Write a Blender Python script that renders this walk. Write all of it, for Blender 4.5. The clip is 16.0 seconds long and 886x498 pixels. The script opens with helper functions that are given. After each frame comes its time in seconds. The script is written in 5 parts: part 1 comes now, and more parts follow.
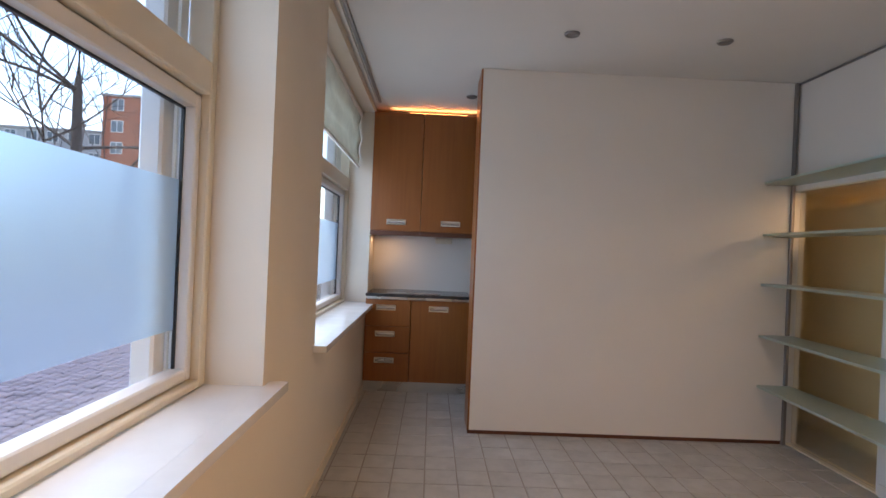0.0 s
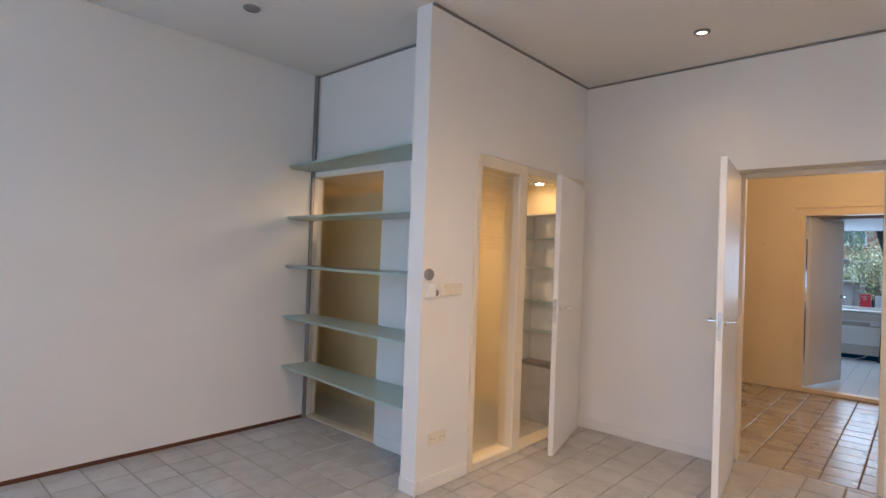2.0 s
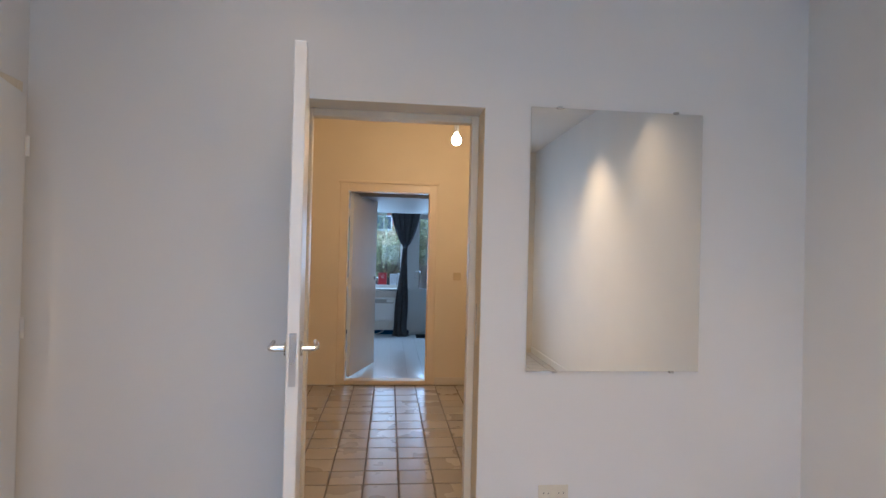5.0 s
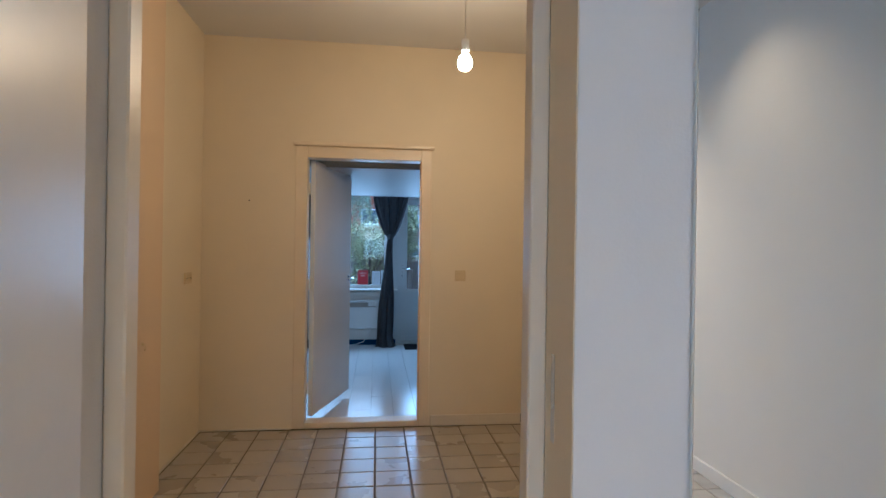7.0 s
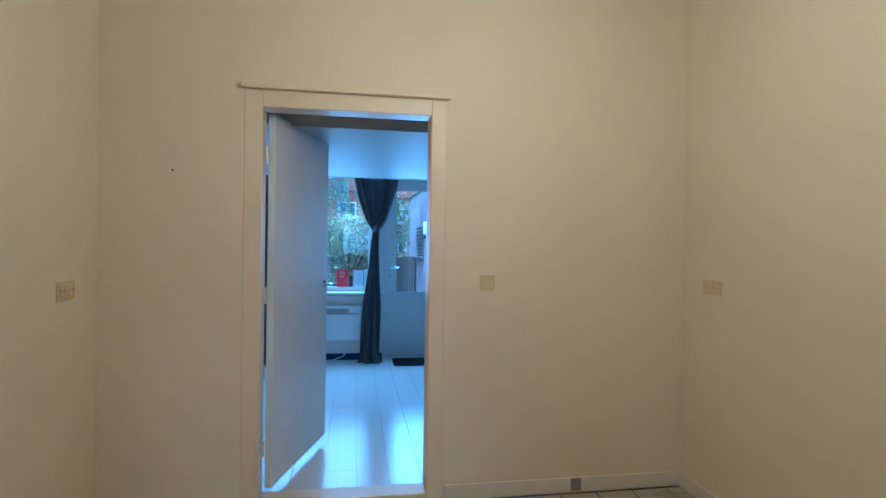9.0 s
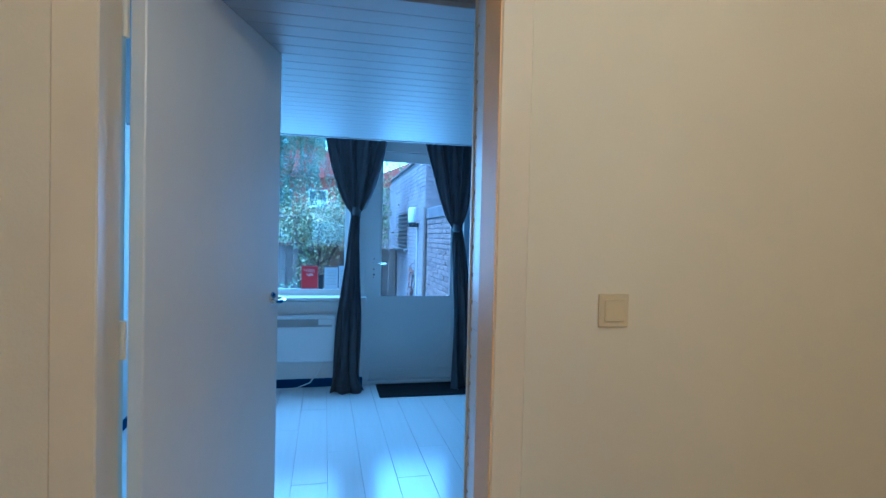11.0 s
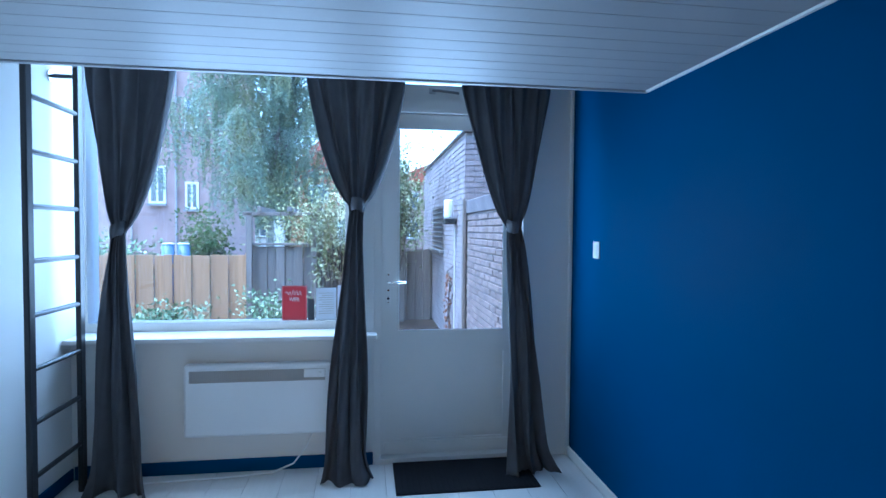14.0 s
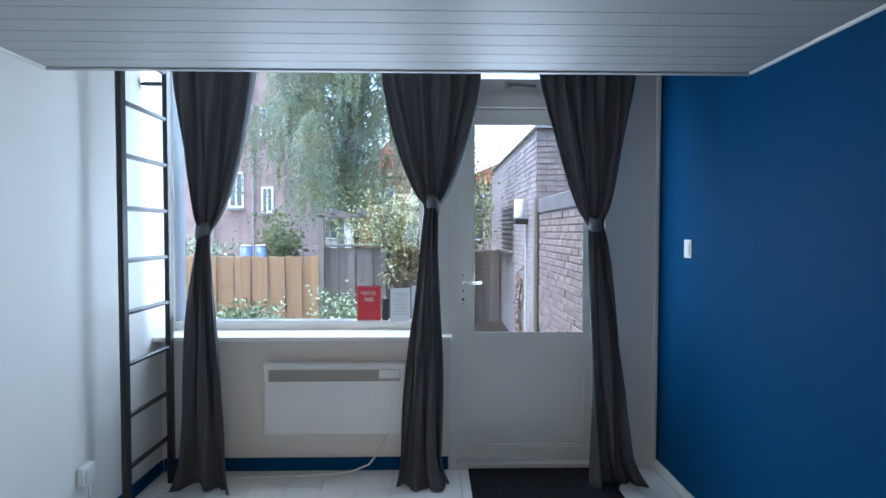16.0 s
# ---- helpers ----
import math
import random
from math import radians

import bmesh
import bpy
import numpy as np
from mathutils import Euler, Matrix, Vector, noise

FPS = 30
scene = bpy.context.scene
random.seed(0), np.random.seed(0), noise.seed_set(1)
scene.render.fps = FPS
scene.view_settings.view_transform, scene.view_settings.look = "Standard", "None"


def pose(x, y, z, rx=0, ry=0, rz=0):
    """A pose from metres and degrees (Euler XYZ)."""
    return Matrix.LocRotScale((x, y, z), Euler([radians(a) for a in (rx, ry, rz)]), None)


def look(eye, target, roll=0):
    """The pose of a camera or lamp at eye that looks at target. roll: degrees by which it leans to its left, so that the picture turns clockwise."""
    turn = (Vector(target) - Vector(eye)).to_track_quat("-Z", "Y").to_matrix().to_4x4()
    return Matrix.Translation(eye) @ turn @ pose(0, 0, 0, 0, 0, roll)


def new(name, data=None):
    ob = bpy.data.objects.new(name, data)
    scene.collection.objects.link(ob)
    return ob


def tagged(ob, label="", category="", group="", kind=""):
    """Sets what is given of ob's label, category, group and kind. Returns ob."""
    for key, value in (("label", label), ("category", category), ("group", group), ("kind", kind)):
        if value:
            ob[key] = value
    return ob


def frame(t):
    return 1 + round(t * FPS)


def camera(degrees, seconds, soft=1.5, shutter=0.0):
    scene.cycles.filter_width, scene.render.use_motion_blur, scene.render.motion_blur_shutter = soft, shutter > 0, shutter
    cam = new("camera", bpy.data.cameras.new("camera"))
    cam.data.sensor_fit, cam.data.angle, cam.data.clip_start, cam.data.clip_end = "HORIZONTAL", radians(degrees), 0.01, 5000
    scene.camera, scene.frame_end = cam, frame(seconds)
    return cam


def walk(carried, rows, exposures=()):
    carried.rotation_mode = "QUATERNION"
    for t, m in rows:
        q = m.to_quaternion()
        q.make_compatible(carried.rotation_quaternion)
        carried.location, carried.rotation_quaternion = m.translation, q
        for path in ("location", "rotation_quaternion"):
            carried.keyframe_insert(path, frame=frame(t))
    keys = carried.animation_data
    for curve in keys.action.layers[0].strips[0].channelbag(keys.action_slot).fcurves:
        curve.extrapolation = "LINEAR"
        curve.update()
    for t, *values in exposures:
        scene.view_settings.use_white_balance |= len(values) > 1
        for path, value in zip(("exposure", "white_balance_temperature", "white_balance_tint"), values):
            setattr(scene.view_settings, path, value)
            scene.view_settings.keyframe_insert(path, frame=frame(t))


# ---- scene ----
cam = camera(79.2, 16.0)
PATH = [
    (0, (-0.119, -0.464, 1.487), (-0.079, 1.559, 1.489), 2.4),
    (0.5, (-0.123, -0.379, 1.474), (0.395, 1.576, 1.468), 2.7),
    (1, (-0.122, -0.420, 1.480), (0.843, 1.358, 1.487), 2.3),
    (1.5, (-0.016, -0.297, 1.445), (1.227, 1.299, 1.466), 2.4),
    (2, (0.133, -0.090, 1.436), (1.637, 1.263, 1.465), 2.1),
    (2.5, (0.280, 0.118, 1.447), (1.992, 1.195, 1.480), 2.1),
    (3, (0.511, 0.310, 1.457), (2.399, 1.039, 1.481), 2.1),
    (3.5, (0.734, 0.383, 1.469), (2.707, 0.827, 1.493), 2.1),
    (4, (1.099, 0.497, 1.484), (3.117, 0.635, 1.499), 2.0),
    (4.5, (1.452, 0.536, 1.464), (3.474, 0.457, 1.481), 2.1),
    (5, (1.894, 0.519, 1.427), (3.907, 0.318, 1.446), 1.4),
    (7.5, (3.875, 0.431, 1.391), (5.882, 0.176, 1.388), 0.9),
    (8, (4.217, 0.458, 1.407), (6.222, 0.188, 1.396), 1.0),
    (8.5, (4.535, 0.494, 1.412), (6.536, 0.195, 1.395), 1.0),
    (9, (4.859, 0.502, 1.392), (6.854, 0.169, 1.374), 0.9),
    (11.5, (6.850, 0.506, 1.366), (8.823, 0.057, 1.311), 1.3),
    (12, (7.191, 0.386, 1.369), (9.165, -0.055, 1.308), 0.8),
    (12.5, (7.516, 0.300, 1.365), (9.494, -0.120, 1.303), 0.8),
    (13, (7.825, 0.254, 1.365), (9.809, -0.140, 1.304), 0.8),
    (13.5, (8.007, 0.228, 1.381), (9.997, -0.131, 1.321), 0.6),
    (14, (8.106, 0.194, 1.417), (10.107, -0.093, 1.347), 0.5),
    (14.5, (8.149, 0.197, 1.424), (10.160, -0.019, 1.354), 0.3),
    (15, (8.174, 0.225, 1.417), (10.191, 0.080, 1.350), 0.2),
    (15.5, (8.194, 0.233, 1.406), (10.215, 0.150, 1.342), 0.1),
    (16, (8.205, 0.249, 1.401), (10.227, 0.205, 1.336), 0.1),
]
# seconds, stops, kelvin, tint: the clip's camera balances from tungsten to daylight
EXPOSURES = [(0.0, 1.78, 6050, 16), (0.5, 1.86, 6300, 15), (1.0, 2.2, 5950, 14), (2.0, 2.32, 5250, 11), (3.5, 2.23, 4850, 9), (5.0, 2.17, 4750, 7), (7.5, 2.05, 4100, 1), (9.0, 2.4, 3480, -5), (11.5, 2.4, 3450, -5),
             (12.5, 2.6, 3850, -1), (13.3, 2.78, 4050, 2), (14.5, 2.72, 4900, 9), (16.0, 2.66, 5800, 11)]
walk(cam, [(t, look(eye, target, roll)) for t, eye, target, roll in PATH], EXPOSURES)
SPOT_W, BULB_W = 20, 5.5
# world, sun, exposure
world = bpy.data.worlds.new("overcast_sky")
scene.world = world
world.use_nodes = True
wn = world.node_tree
sky = wn.nodes.new("ShaderNodeTexSky")
sky.sky_type = "NISHITA"
sky.sun_disc = False
sky.sun_elevation = radians(73.5)
sky.sun_rotation = radians(337)
sky.dust_density = 0.6
sky.air_density = 1.2
wn.links.new(sky.outputs["Color"], wn.nodes["Background"].inputs["Color"])
wn.nodes["Background"].inputs["Strength"].default_value = 0.15


def lamp(name, kind, m, energy, color, size=0.1, size_y=None, spot=None):
    data = bpy.data.lights.new(name, kind)
    data.energy, data.color = energy, color
    if kind == "AREA":
        data.size = size
        if size_y:
            data.shape, data.size_y = "RECTANGLE", size_y
    elif kind == "SUN":
        data.angle = size
    else:
        data.shadow_soft_size = size
    if spot:
        data.spot_size, data.spot_blend = radians(spot), 0.9
    ob = new(name, data)
    ob.matrix_basis = m
    return ob


DAY = (0.74, 0.89, 1.0)
WARM = (1.0, 0.60, 0.28)
lamp("sun", "SUN", look((-2.5, 6, 22), (0, 0, 0)), 1.1, (1.0, 0.97, 0.93), radians(35))
# sky light in the window openings
lamp("street_window_light", "AREA", look((-1.00, 0.46, 1.9), (3, 0.46, 1.9)), 3.2, DAY, 2.3, 1.8)
lamp("kitchen_window_light", "AREA", look((-1.00, 3.94, 1.9), (3, 3.94, 1.9)), 4.5, DAY, 2.3, 1.8)
lamp("garden_window_light", "AREA", look((11.46, 1.06, 1.82), (8, 1.06, 1.82)), 7, DAY, 1.45, 1.85)
lamp("garden_door_light", "AREA", look((11.366, -0.33, 1.41), (8, -0.33, 1.41)), 2.8, DAY, 0.64, 1.2)

# materials
MATS = {}


def mat(name, color, rough=0.6, metal=0.0, var=0.06, scale=4.0, fine=60.0, bump=0.05, spec=0.5, tone=None, rnd=0.0, coat=0.0):
    """A surface with two scales of colour variation, a fine relief and, for repeats, a tone of each piece's own."""
    m = bpy.data.materials.new(name)
    m.use_nodes = True
    t = m.node_tree
    b = t.nodes["Principled BSDF"]
    b.inputs["Metallic"].default_value = metal
    b.inputs["Specular IOR Level"].default_value = spec
    b.inputs["Coat Weight"].default_value = coat
    co = t.nodes.new("ShaderNodeTexCoord")
    n1, n2 = t.nodes.new("ShaderNodeTexNoise"), t.nodes.new("ShaderNodeTexNoise")
    n1.inputs["Scale"].default_value, n1.inputs["Detail"].default_value = scale, 4
    n2.inputs["Scale"].default_value, n2.inputs["Detail"].default_value = fine, 3
    for n in (n1, n2):
        t.links.new(co.outputs["Object"], n.inputs["Vector"])
    if rnd:
        own = t.nodes.new("ShaderNodeObjectInfo")
        far = t.nodes.new("ShaderNodeVectorMath")
        far.operation = "MULTIPLY_ADD"
        far.inputs[1].default_value = (37.0, 53.0, 71.0)
        t.links.new(own.outputs["Random"], far.inputs[0])
        t.links.new(co.outputs["Object"], far.inputs[2])
        for n in (n1, n2):
            t.links.new(far.outputs[0], n.inputs["Vector"])
    mix = t.nodes.new("ShaderNodeMix")
    mix.data_type = "RGBA"
    dark = tone or tuple(c * (1 - 3.0 * var) for c in color)
    mix.inputs[6].default_value, mix.inputs[7].default_value = (*dark, 1), (*color, 1)
    ramp = t.nodes.new("ShaderNodeMapRange")
    ramp.inputs[1].default_value, ramp.inputs[2].default_value = 0.3, 0.6
    t.links.new(n1.outputs["Fac"], ramp.inputs[0])
    t.links.new(ramp.outputs[0], mix.inputs[0])
    hsv = t.nodes.new("ShaderNodeHueSaturation")
    val = t.nodes.new("ShaderNodeMath")
    val.operation = "MULTIPLY_ADD"
    val.inputs[1].default_value, val.inputs[2].default_value = var * 1.5, 1 - var * 0.75
    t.links.new(n2.outputs["Fac"], val.inputs[0])
    t.links.new(mix.outputs[2], hsv.inputs["Color"])
    last = val
    if rnd:
        info = t.nodes.new("ShaderNodeObjectInfo")
        add = t.nodes.new("ShaderNodeMath")
        add.operation = "MULTIPLY_ADD"
        add.inputs[1].default_value = rnd
        t.links.new(info.outputs["Random"], add.inputs[0])
        t.links.new(val.outputs[0], add.inputs[2])
        geo = t.nodes.new("ShaderNodeNewGeometry")
        add2 = t.nodes.new("ShaderNodeMath")
        add2.operation = "MULTIPLY_ADD"
        add2.inputs[1].default_value = rnd * 0.6
        t.links.new(geo.outputs["Random Per Island"], add2.inputs[0])
        t.links.new(add.outputs[0], add2.inputs[2])
        last = t.nodes.new("ShaderNodeMath")
        last.operation = "SUBTRACT"
        last.inputs[1].default_value = rnd * 0.8
        t.links.new(add2.outputs[0], last.inputs[0])
    t.links.new(last.outputs[0], hsv.inputs["Value"])
    t.links.new(hsv.outputs["Color"], b.inputs["Base Color"])
    r = t.nodes.new("ShaderNodeMath")
    r.operation = "MULTIPLY_ADD"
    r.inputs[1].default_value, r.inputs[2].default_value = 0.16, max(rough - 0.08, 0.02)
    t.links.new(n1.outputs["Fac"], r.inputs[0])
    t.links.new(r.outputs[0], b.inputs["Roughness"])
    if bump:
        bp = t.nodes.new("ShaderNodeBump")
        bp.inputs["Strength"].default_value, bp.inputs["Distance"].default_value = bump, 0.01
        t.links.new(n2.outputs["Fac"], bp.inputs["Height"])
        t.links.new(bp.outputs["Normal"], b.inputs["Normal"])
    MATS[name] = m
    return m


def wood_mat(name, light, dark, rough=0.4, axis=2, scale=6.0, rnd=0.0, gloss_var=0.10):
    m = mat(name, light, rough, tone=dark, var=0.05, scale=scale, fine=90, bump=0.03, rnd=rnd)
    t = m.node_tree
    mp = t.nodes.new("ShaderNodeMapping")
    sc = [5.0, 5.0, 5.0]
    sc[axis] = 0.22
    mp.inputs["Scale"].default_value = sc
    feed = next(n for n in t.nodes if n.type == "TEX_NOISE").inputs["Vector"].links[0].from_socket
    t.links.new(feed, mp.inputs["Vector"])
    for n in t.nodes:
        if n.type == "TEX_NOISE":
            t.links.new(mp.outputs["Vector"], n.inputs["Vector"])
            n.inputs["Distortion"].default_value = 0.6
        if n.type == "MATH" and abs(n.inputs[1].default_value - 0.16) < 1e-6:
            n.inputs[1].default_value = gloss_var
    return m


def glow_mat(name, color, strength):
    m = bpy.data.materials.new(name)
    m.use_nodes = True
    b = m.node_tree.nodes["Principled BSDF"]
    b.inputs["Base Color"].default_value = (*color, 1)
    b.inputs["Emission Color"].default_value = (*color, 1)
    b.inputs["Emission Strength"].default_value = strength
    return m


def glass_mat(name, color=(1, 1, 1), rough=0.0, ior=1.45):
    m = bpy.data.materials.new(name)
    m.use_nodes = True
    b = m.node_tree.nodes["Principled BSDF"]
    b.inputs["Base Color"].default_value = (*color, 1)
    b.inputs["Transmission Weight"].default_value = 1.0
    b.inputs["Roughness"].default_value = rough
    b.inputs["IOR"].default_value = ior
    return m


PLASTER = mat("wall_paint", (0.80, 0.78, 0.74), 0.75, var=0.015, scale=1.2, fine=140, bump=0.06, spec=0.25)
CREAM = mat("cream_wall_paint", (0.80, 0.69, 0.48), 0.75, var=0.02, scale=1.2, fine=140, bump=0.06, spec=0.25)
WINDOWPAINT = mat("peach_cream_wall_paint", (0.80, 0.73, 0.62), 0.75, var=0.02, scale=1.2, fine=140, bump=0.06, spec=0.25)
CEIL = mat("ceiling_paint", (0.72, 0.70, 0.66), 0.85, var=0.015, scale=1.0, fine=90, bump=0.04, spec=0.2)
GLOSS = mat("gloss_white_paint", (0.80, 0.78, 0.74), 0.32, var=0.015, scale=2.5, fine=35, bump=0.03)
FRAMEPAINT = mat("cream_frame_paint", (0.76, 0.68, 0.53), 0.35, var=0.02, scale=3, fine=40, bump=0.03)
CREAMFRAME = mat("dull_cream_frame_paint", (0.80, 0.67, 0.45), 0.42, var=0.02, scale=3, fine=40, bump=0.03)
PEACH = mat("peach_wall_paint", (0.76, 0.58, 0.36), 0.75, var=0.02, scale=1.2, fine=140, bump=0.06, spec=0.25)
# white boards painted grey: their shade sits in the colour, window lamps over-light them
LOFTSHADE = mat("loft_board_paint", (0.36, 0.355, 0.35), 0.55, var=0.015, scale=2.5, fine=35, bump=0.02)
SILLSTONE = mat("sill_stone", (0.80, 0.78, 0.76), 0.22, var=0.02, scale=5, fine=70, bump=0.0)
BLUE = mat("blue_wall_paint", (0.0008, 0.055, 0.150), 0.75, var=0.03, scale=1.5, fine=120, bump=0.07, spec=0.12)
TILE = mat("grey_beige_floor_tile", (0.48, 0.465, 0.44), 0.36, var=0.06, scale=9, fine=40, bump=0.05, rnd=0.14)
TILE2 = mat("worn_brown_floor_tile", (0.43, 0.385, 0.315), 0.28, var=0.015, scale=2, fine=35, bump=0.0, rnd=0.12)
GROUT = mat("tile_grout", (0.36, 0.33, 0.29), 0.85, var=0.05)
GROUT2 = mat("dark_tile_grout", (0.19, 0.165, 0.135), 0.85, var=0.05)
LAMINATE = wood_mat("pale_laminate", (0.78, 0.76, 0.73), (0.75, 0.73, 0.70), 0.24, axis=0, gloss_var=0.02)
CHERRY = wood_mat("cherry_veneer", (0.31, 0.105, 0.022), (0.265, 0.086, 0.018), 0.35, axis=2)
DARKWOOD = wood_mat("dark_red_hardwood", (0.13, 0.045, 0.022), (0.08, 0.03, 0.015), 0.5, axis=0)
BLACKTOP = mat("black_stone_worktop", (0.03, 0.03, 0.032), 0.2, var=0.06, scale=20, bump=0)
STEEL = mat("brushed_steel", (0.62, 0.61, 0.59), 0.28, metal=1.0, var=0.03, scale=4, fine=120, bump=0.01)
CHROME = mat("chrome", (0.78, 0.78, 0.78), 0.10, metal=1.0, var=0.01, bump=0)
GREYMETAL = mat("grey_metal", (0.30, 0.28, 0.27), 0.45, metal=0.6, var=0.04)
BLACKMETAL = mat("black_painted_steel", (0.016, 0.016, 0.018), 0.35, var=0.05, fine=60, bump=0.03)
CURTAIN = mat("charcoal_curtain_cloth", (0.15, 0.147, 0.155), 0.9, var=0.06, scale=14, fine=420, bump=0.12, spec=0.15)
t_ = CURTAIN.node_tree
tr_ = t_.nodes.new("ShaderNodeBsdfTranslucent")
tr_.inputs["Color"].default_value = (0.16, 0.155, 0.16, 1)
mx_ = t_.nodes.new("ShaderNodeMixShader")
mx_.inputs[0].default_value = 0.35
t_.links.new(t_.nodes["Principled BSDF"].outputs[0], mx_.inputs[1])
t_.links.new(tr_.outputs[0], mx_.inputs[2])
t_.links.new(mx_.outputs[0], t_.nodes["Material Output"].inputs["Surface"])
MATBLACK = mat("black_rubber_mat", (0.013, 0.013, 0.016), 0.9, var=0.1, scale=30, fine=260, bump=0.3, spec=0.2)
PLASTIC = mat("white_plastic", (0.80, 0.80, 0.78), 0.35, var=0.01, bump=0)
OLDPLASTIC = mat("yellowed_plastic", (0.68, 0.54, 0.29), 0.4, var=0.03, bump=0)
PALEPLASTIC = mat("pale_cream_plastic", (0.76, 0.70, 0.56), 0.4, var=0.02, bump=0)
CREAMPLASTIC = mat("cream_plastic", (0.76, 0.65, 0.40), 0.4, var=0.02, bump=0)
HEATER = mat("heater_enamel", (0.80, 0.80, 0.79), 0.35, var=0.01, scale=3, bump=0)
GRILL = mat("heater_grille_grey", (0.46, 0.44, 0.41), 0.5, var=0.03)
RED = mat("red_card", (0.55, 0.035, 0.05), 0.45, var=0.02, bump=0)
PAPER = mat("white_paper", (0.72, 0.74, 0.80), 0.7, var=0.03, bump=0)
INK = mat("dark_ink", (0.05, 0.05, 0.06), 0.7, var=0.02, bump=0)
GLASS = glass_mat("window_glass", (0.97, 0.99, 0.99), 0.0)
GREENGLASS = glass_mat("green_edged_shelf_glass", (0.62, 0.74, 0.68), 0.28)
GREENGLASS.node_tree.nodes["Principled BSDF"].inputs["Transmission Weight"].default_value = 0.55
FROST = glass_mat("frosted_film_glass", (0.74, 0.89, 1.0), 0.55, 1.2)
REED = glass_mat("reeded_glass", (0.97, 0.93, 0.82), 0.25, 1.25)
MIRROR = mat("mirror_silver", (0.86, 0.87, 0.85), 0.08, metal=1.0, var=0.0, bump=0)
for n in MIRROR.node_tree.nodes:
    if n.type == "BSDF_PRINCIPLED":
        for l in list(n.inputs["Roughness"].links):
            MIRROR.node_tree.links.remove(l)
        n.inputs["Roughness"].default_value = 0.01
LITLAMP = glow_mat("lit_lamp_glass", (1.0, 0.72, 0.42), 6)
BULB = glow_mat("lit_bulb", (1.0, 0.80, 0.52), 20)
BRICK = mat("brown_brick", (0.29, 0.22, 0.19), 0.85, var=0.10, scale=6, fine=60, bump=0.4, rnd=0.14, spec=0.2)
SHEDBRICK = mat("pale_limewashed_brick", (0.40, 0.335, 0.32), 0.88, var=0.10, scale=2.5, fine=50, bump=0.4, rnd=0.14, spec=0.2)
MORTAR = mat("mortar", (0.25, 0.205, 0.18), 0.9, var=0.06, fine=120, bump=0.2, spec=0.2)
REDBRICK = mat("red_brick_facade", (0.42, 0.15, 0.085), 0.85, var=0.08, scale=3, fine=40, bump=0.2, spec=0.2)
PINKBRICK = mat("pale_brick_facade", (0.42, 0.29, 0.25), 0.85, var=0.06, scale=2, fine=40, bump=0.2, spec=0.2)
FENCEWOOD = wood_mat("tan_fence_wood", (0.40, 0.225, 0.105), (0.31, 0.165, 0.075), 0.75, axis=2, rnd=0.2)
GREYWOOD = wood_mat("weathered_grey_wood", (0.225, 0.18, 0.145), (0.15, 0.12, 0.095), 0.85, axis=2, rnd=0.2)
BARK = mat("bark", (0.11, 0.085, 0.07), 0.9, var=0.12, scale=12, fine=60, bump=0.5, spec=0.15)
LEAF = mat("birch_leaf", (0.29, 0.35, 0.26), 0.65, var=0.1, scale=1.5, fine=8, bump=0, rnd=0.5, spec=0.25, tone=(0.30, 0.29, 0.14))
LEAF2 = mat("shrub_leaf", (0.11, 0.16, 0.06), 0.6, var=0.1, scale=3, fine=12, bump=0, rnd=0.5, spec=0.3, tone=(0.14, 0.14, 0.04))
for lm in (LEAF, LEAF2):
    lt_ = lm.node_tree
    lb_ = lt_.nodes["Principled BSDF"]
    tl_ = lt_.nodes.new("ShaderNodeBsdfTranslucent")
    lt_.links.new(lb_.inputs["Base Color"].links[0].from_socket, tl_.inputs["Color"])
    lx_ = lt_.nodes.new("ShaderNodeMixShader")
    lx_.inputs[0].default_value = 0.45
    lt_.links.new(lb_.outputs[0], lx_.inputs[1])
    lt_.links.new(tl_.outputs[0], lx_.inputs[2])
    lt_.links.new(lx_.outputs[0], lt_.nodes["Material Output"].inputs["Surface"])
BATHPAINT = mat("yellow_cream_bathroom_paint", (0.80, 0.67, 0.38), 0.6, var=0.02, scale=1.2, fine=140, bump=0.05, spec=0.3)
# orange puts the bulb's warm light on the cream jamb into its colour
JAMBTINT = mat("yellowed_frame_varnish", (0.90, 0.55, 0.16), 0.5, var=0.03, scale=2, fine=40, bump=0.03)
SOIL = mat("garden_soil", (0.085, 0.065, 0.05), 0.95, var=0.12, scale=3, fine=40, bump=0.5, spec=0.1)
COBBLE = mat("street_cobbles", (0.23, 0.19, 0.205), 0.8, var=0.12, scale=5, fine=50, bump=0.3, rnd=0.3, spec=0.3)
ROOFTILE = mat("red_roof_tile", (0.38, 0.11, 0.06), 0.8, var=0.1, scale=3, bump=0.2, rnd=0.2)
DARKGLASS = mat("far_window_glass", (0.10, 0.12, 0.14), 0.12, var=0.05, scale=1, bump=0)


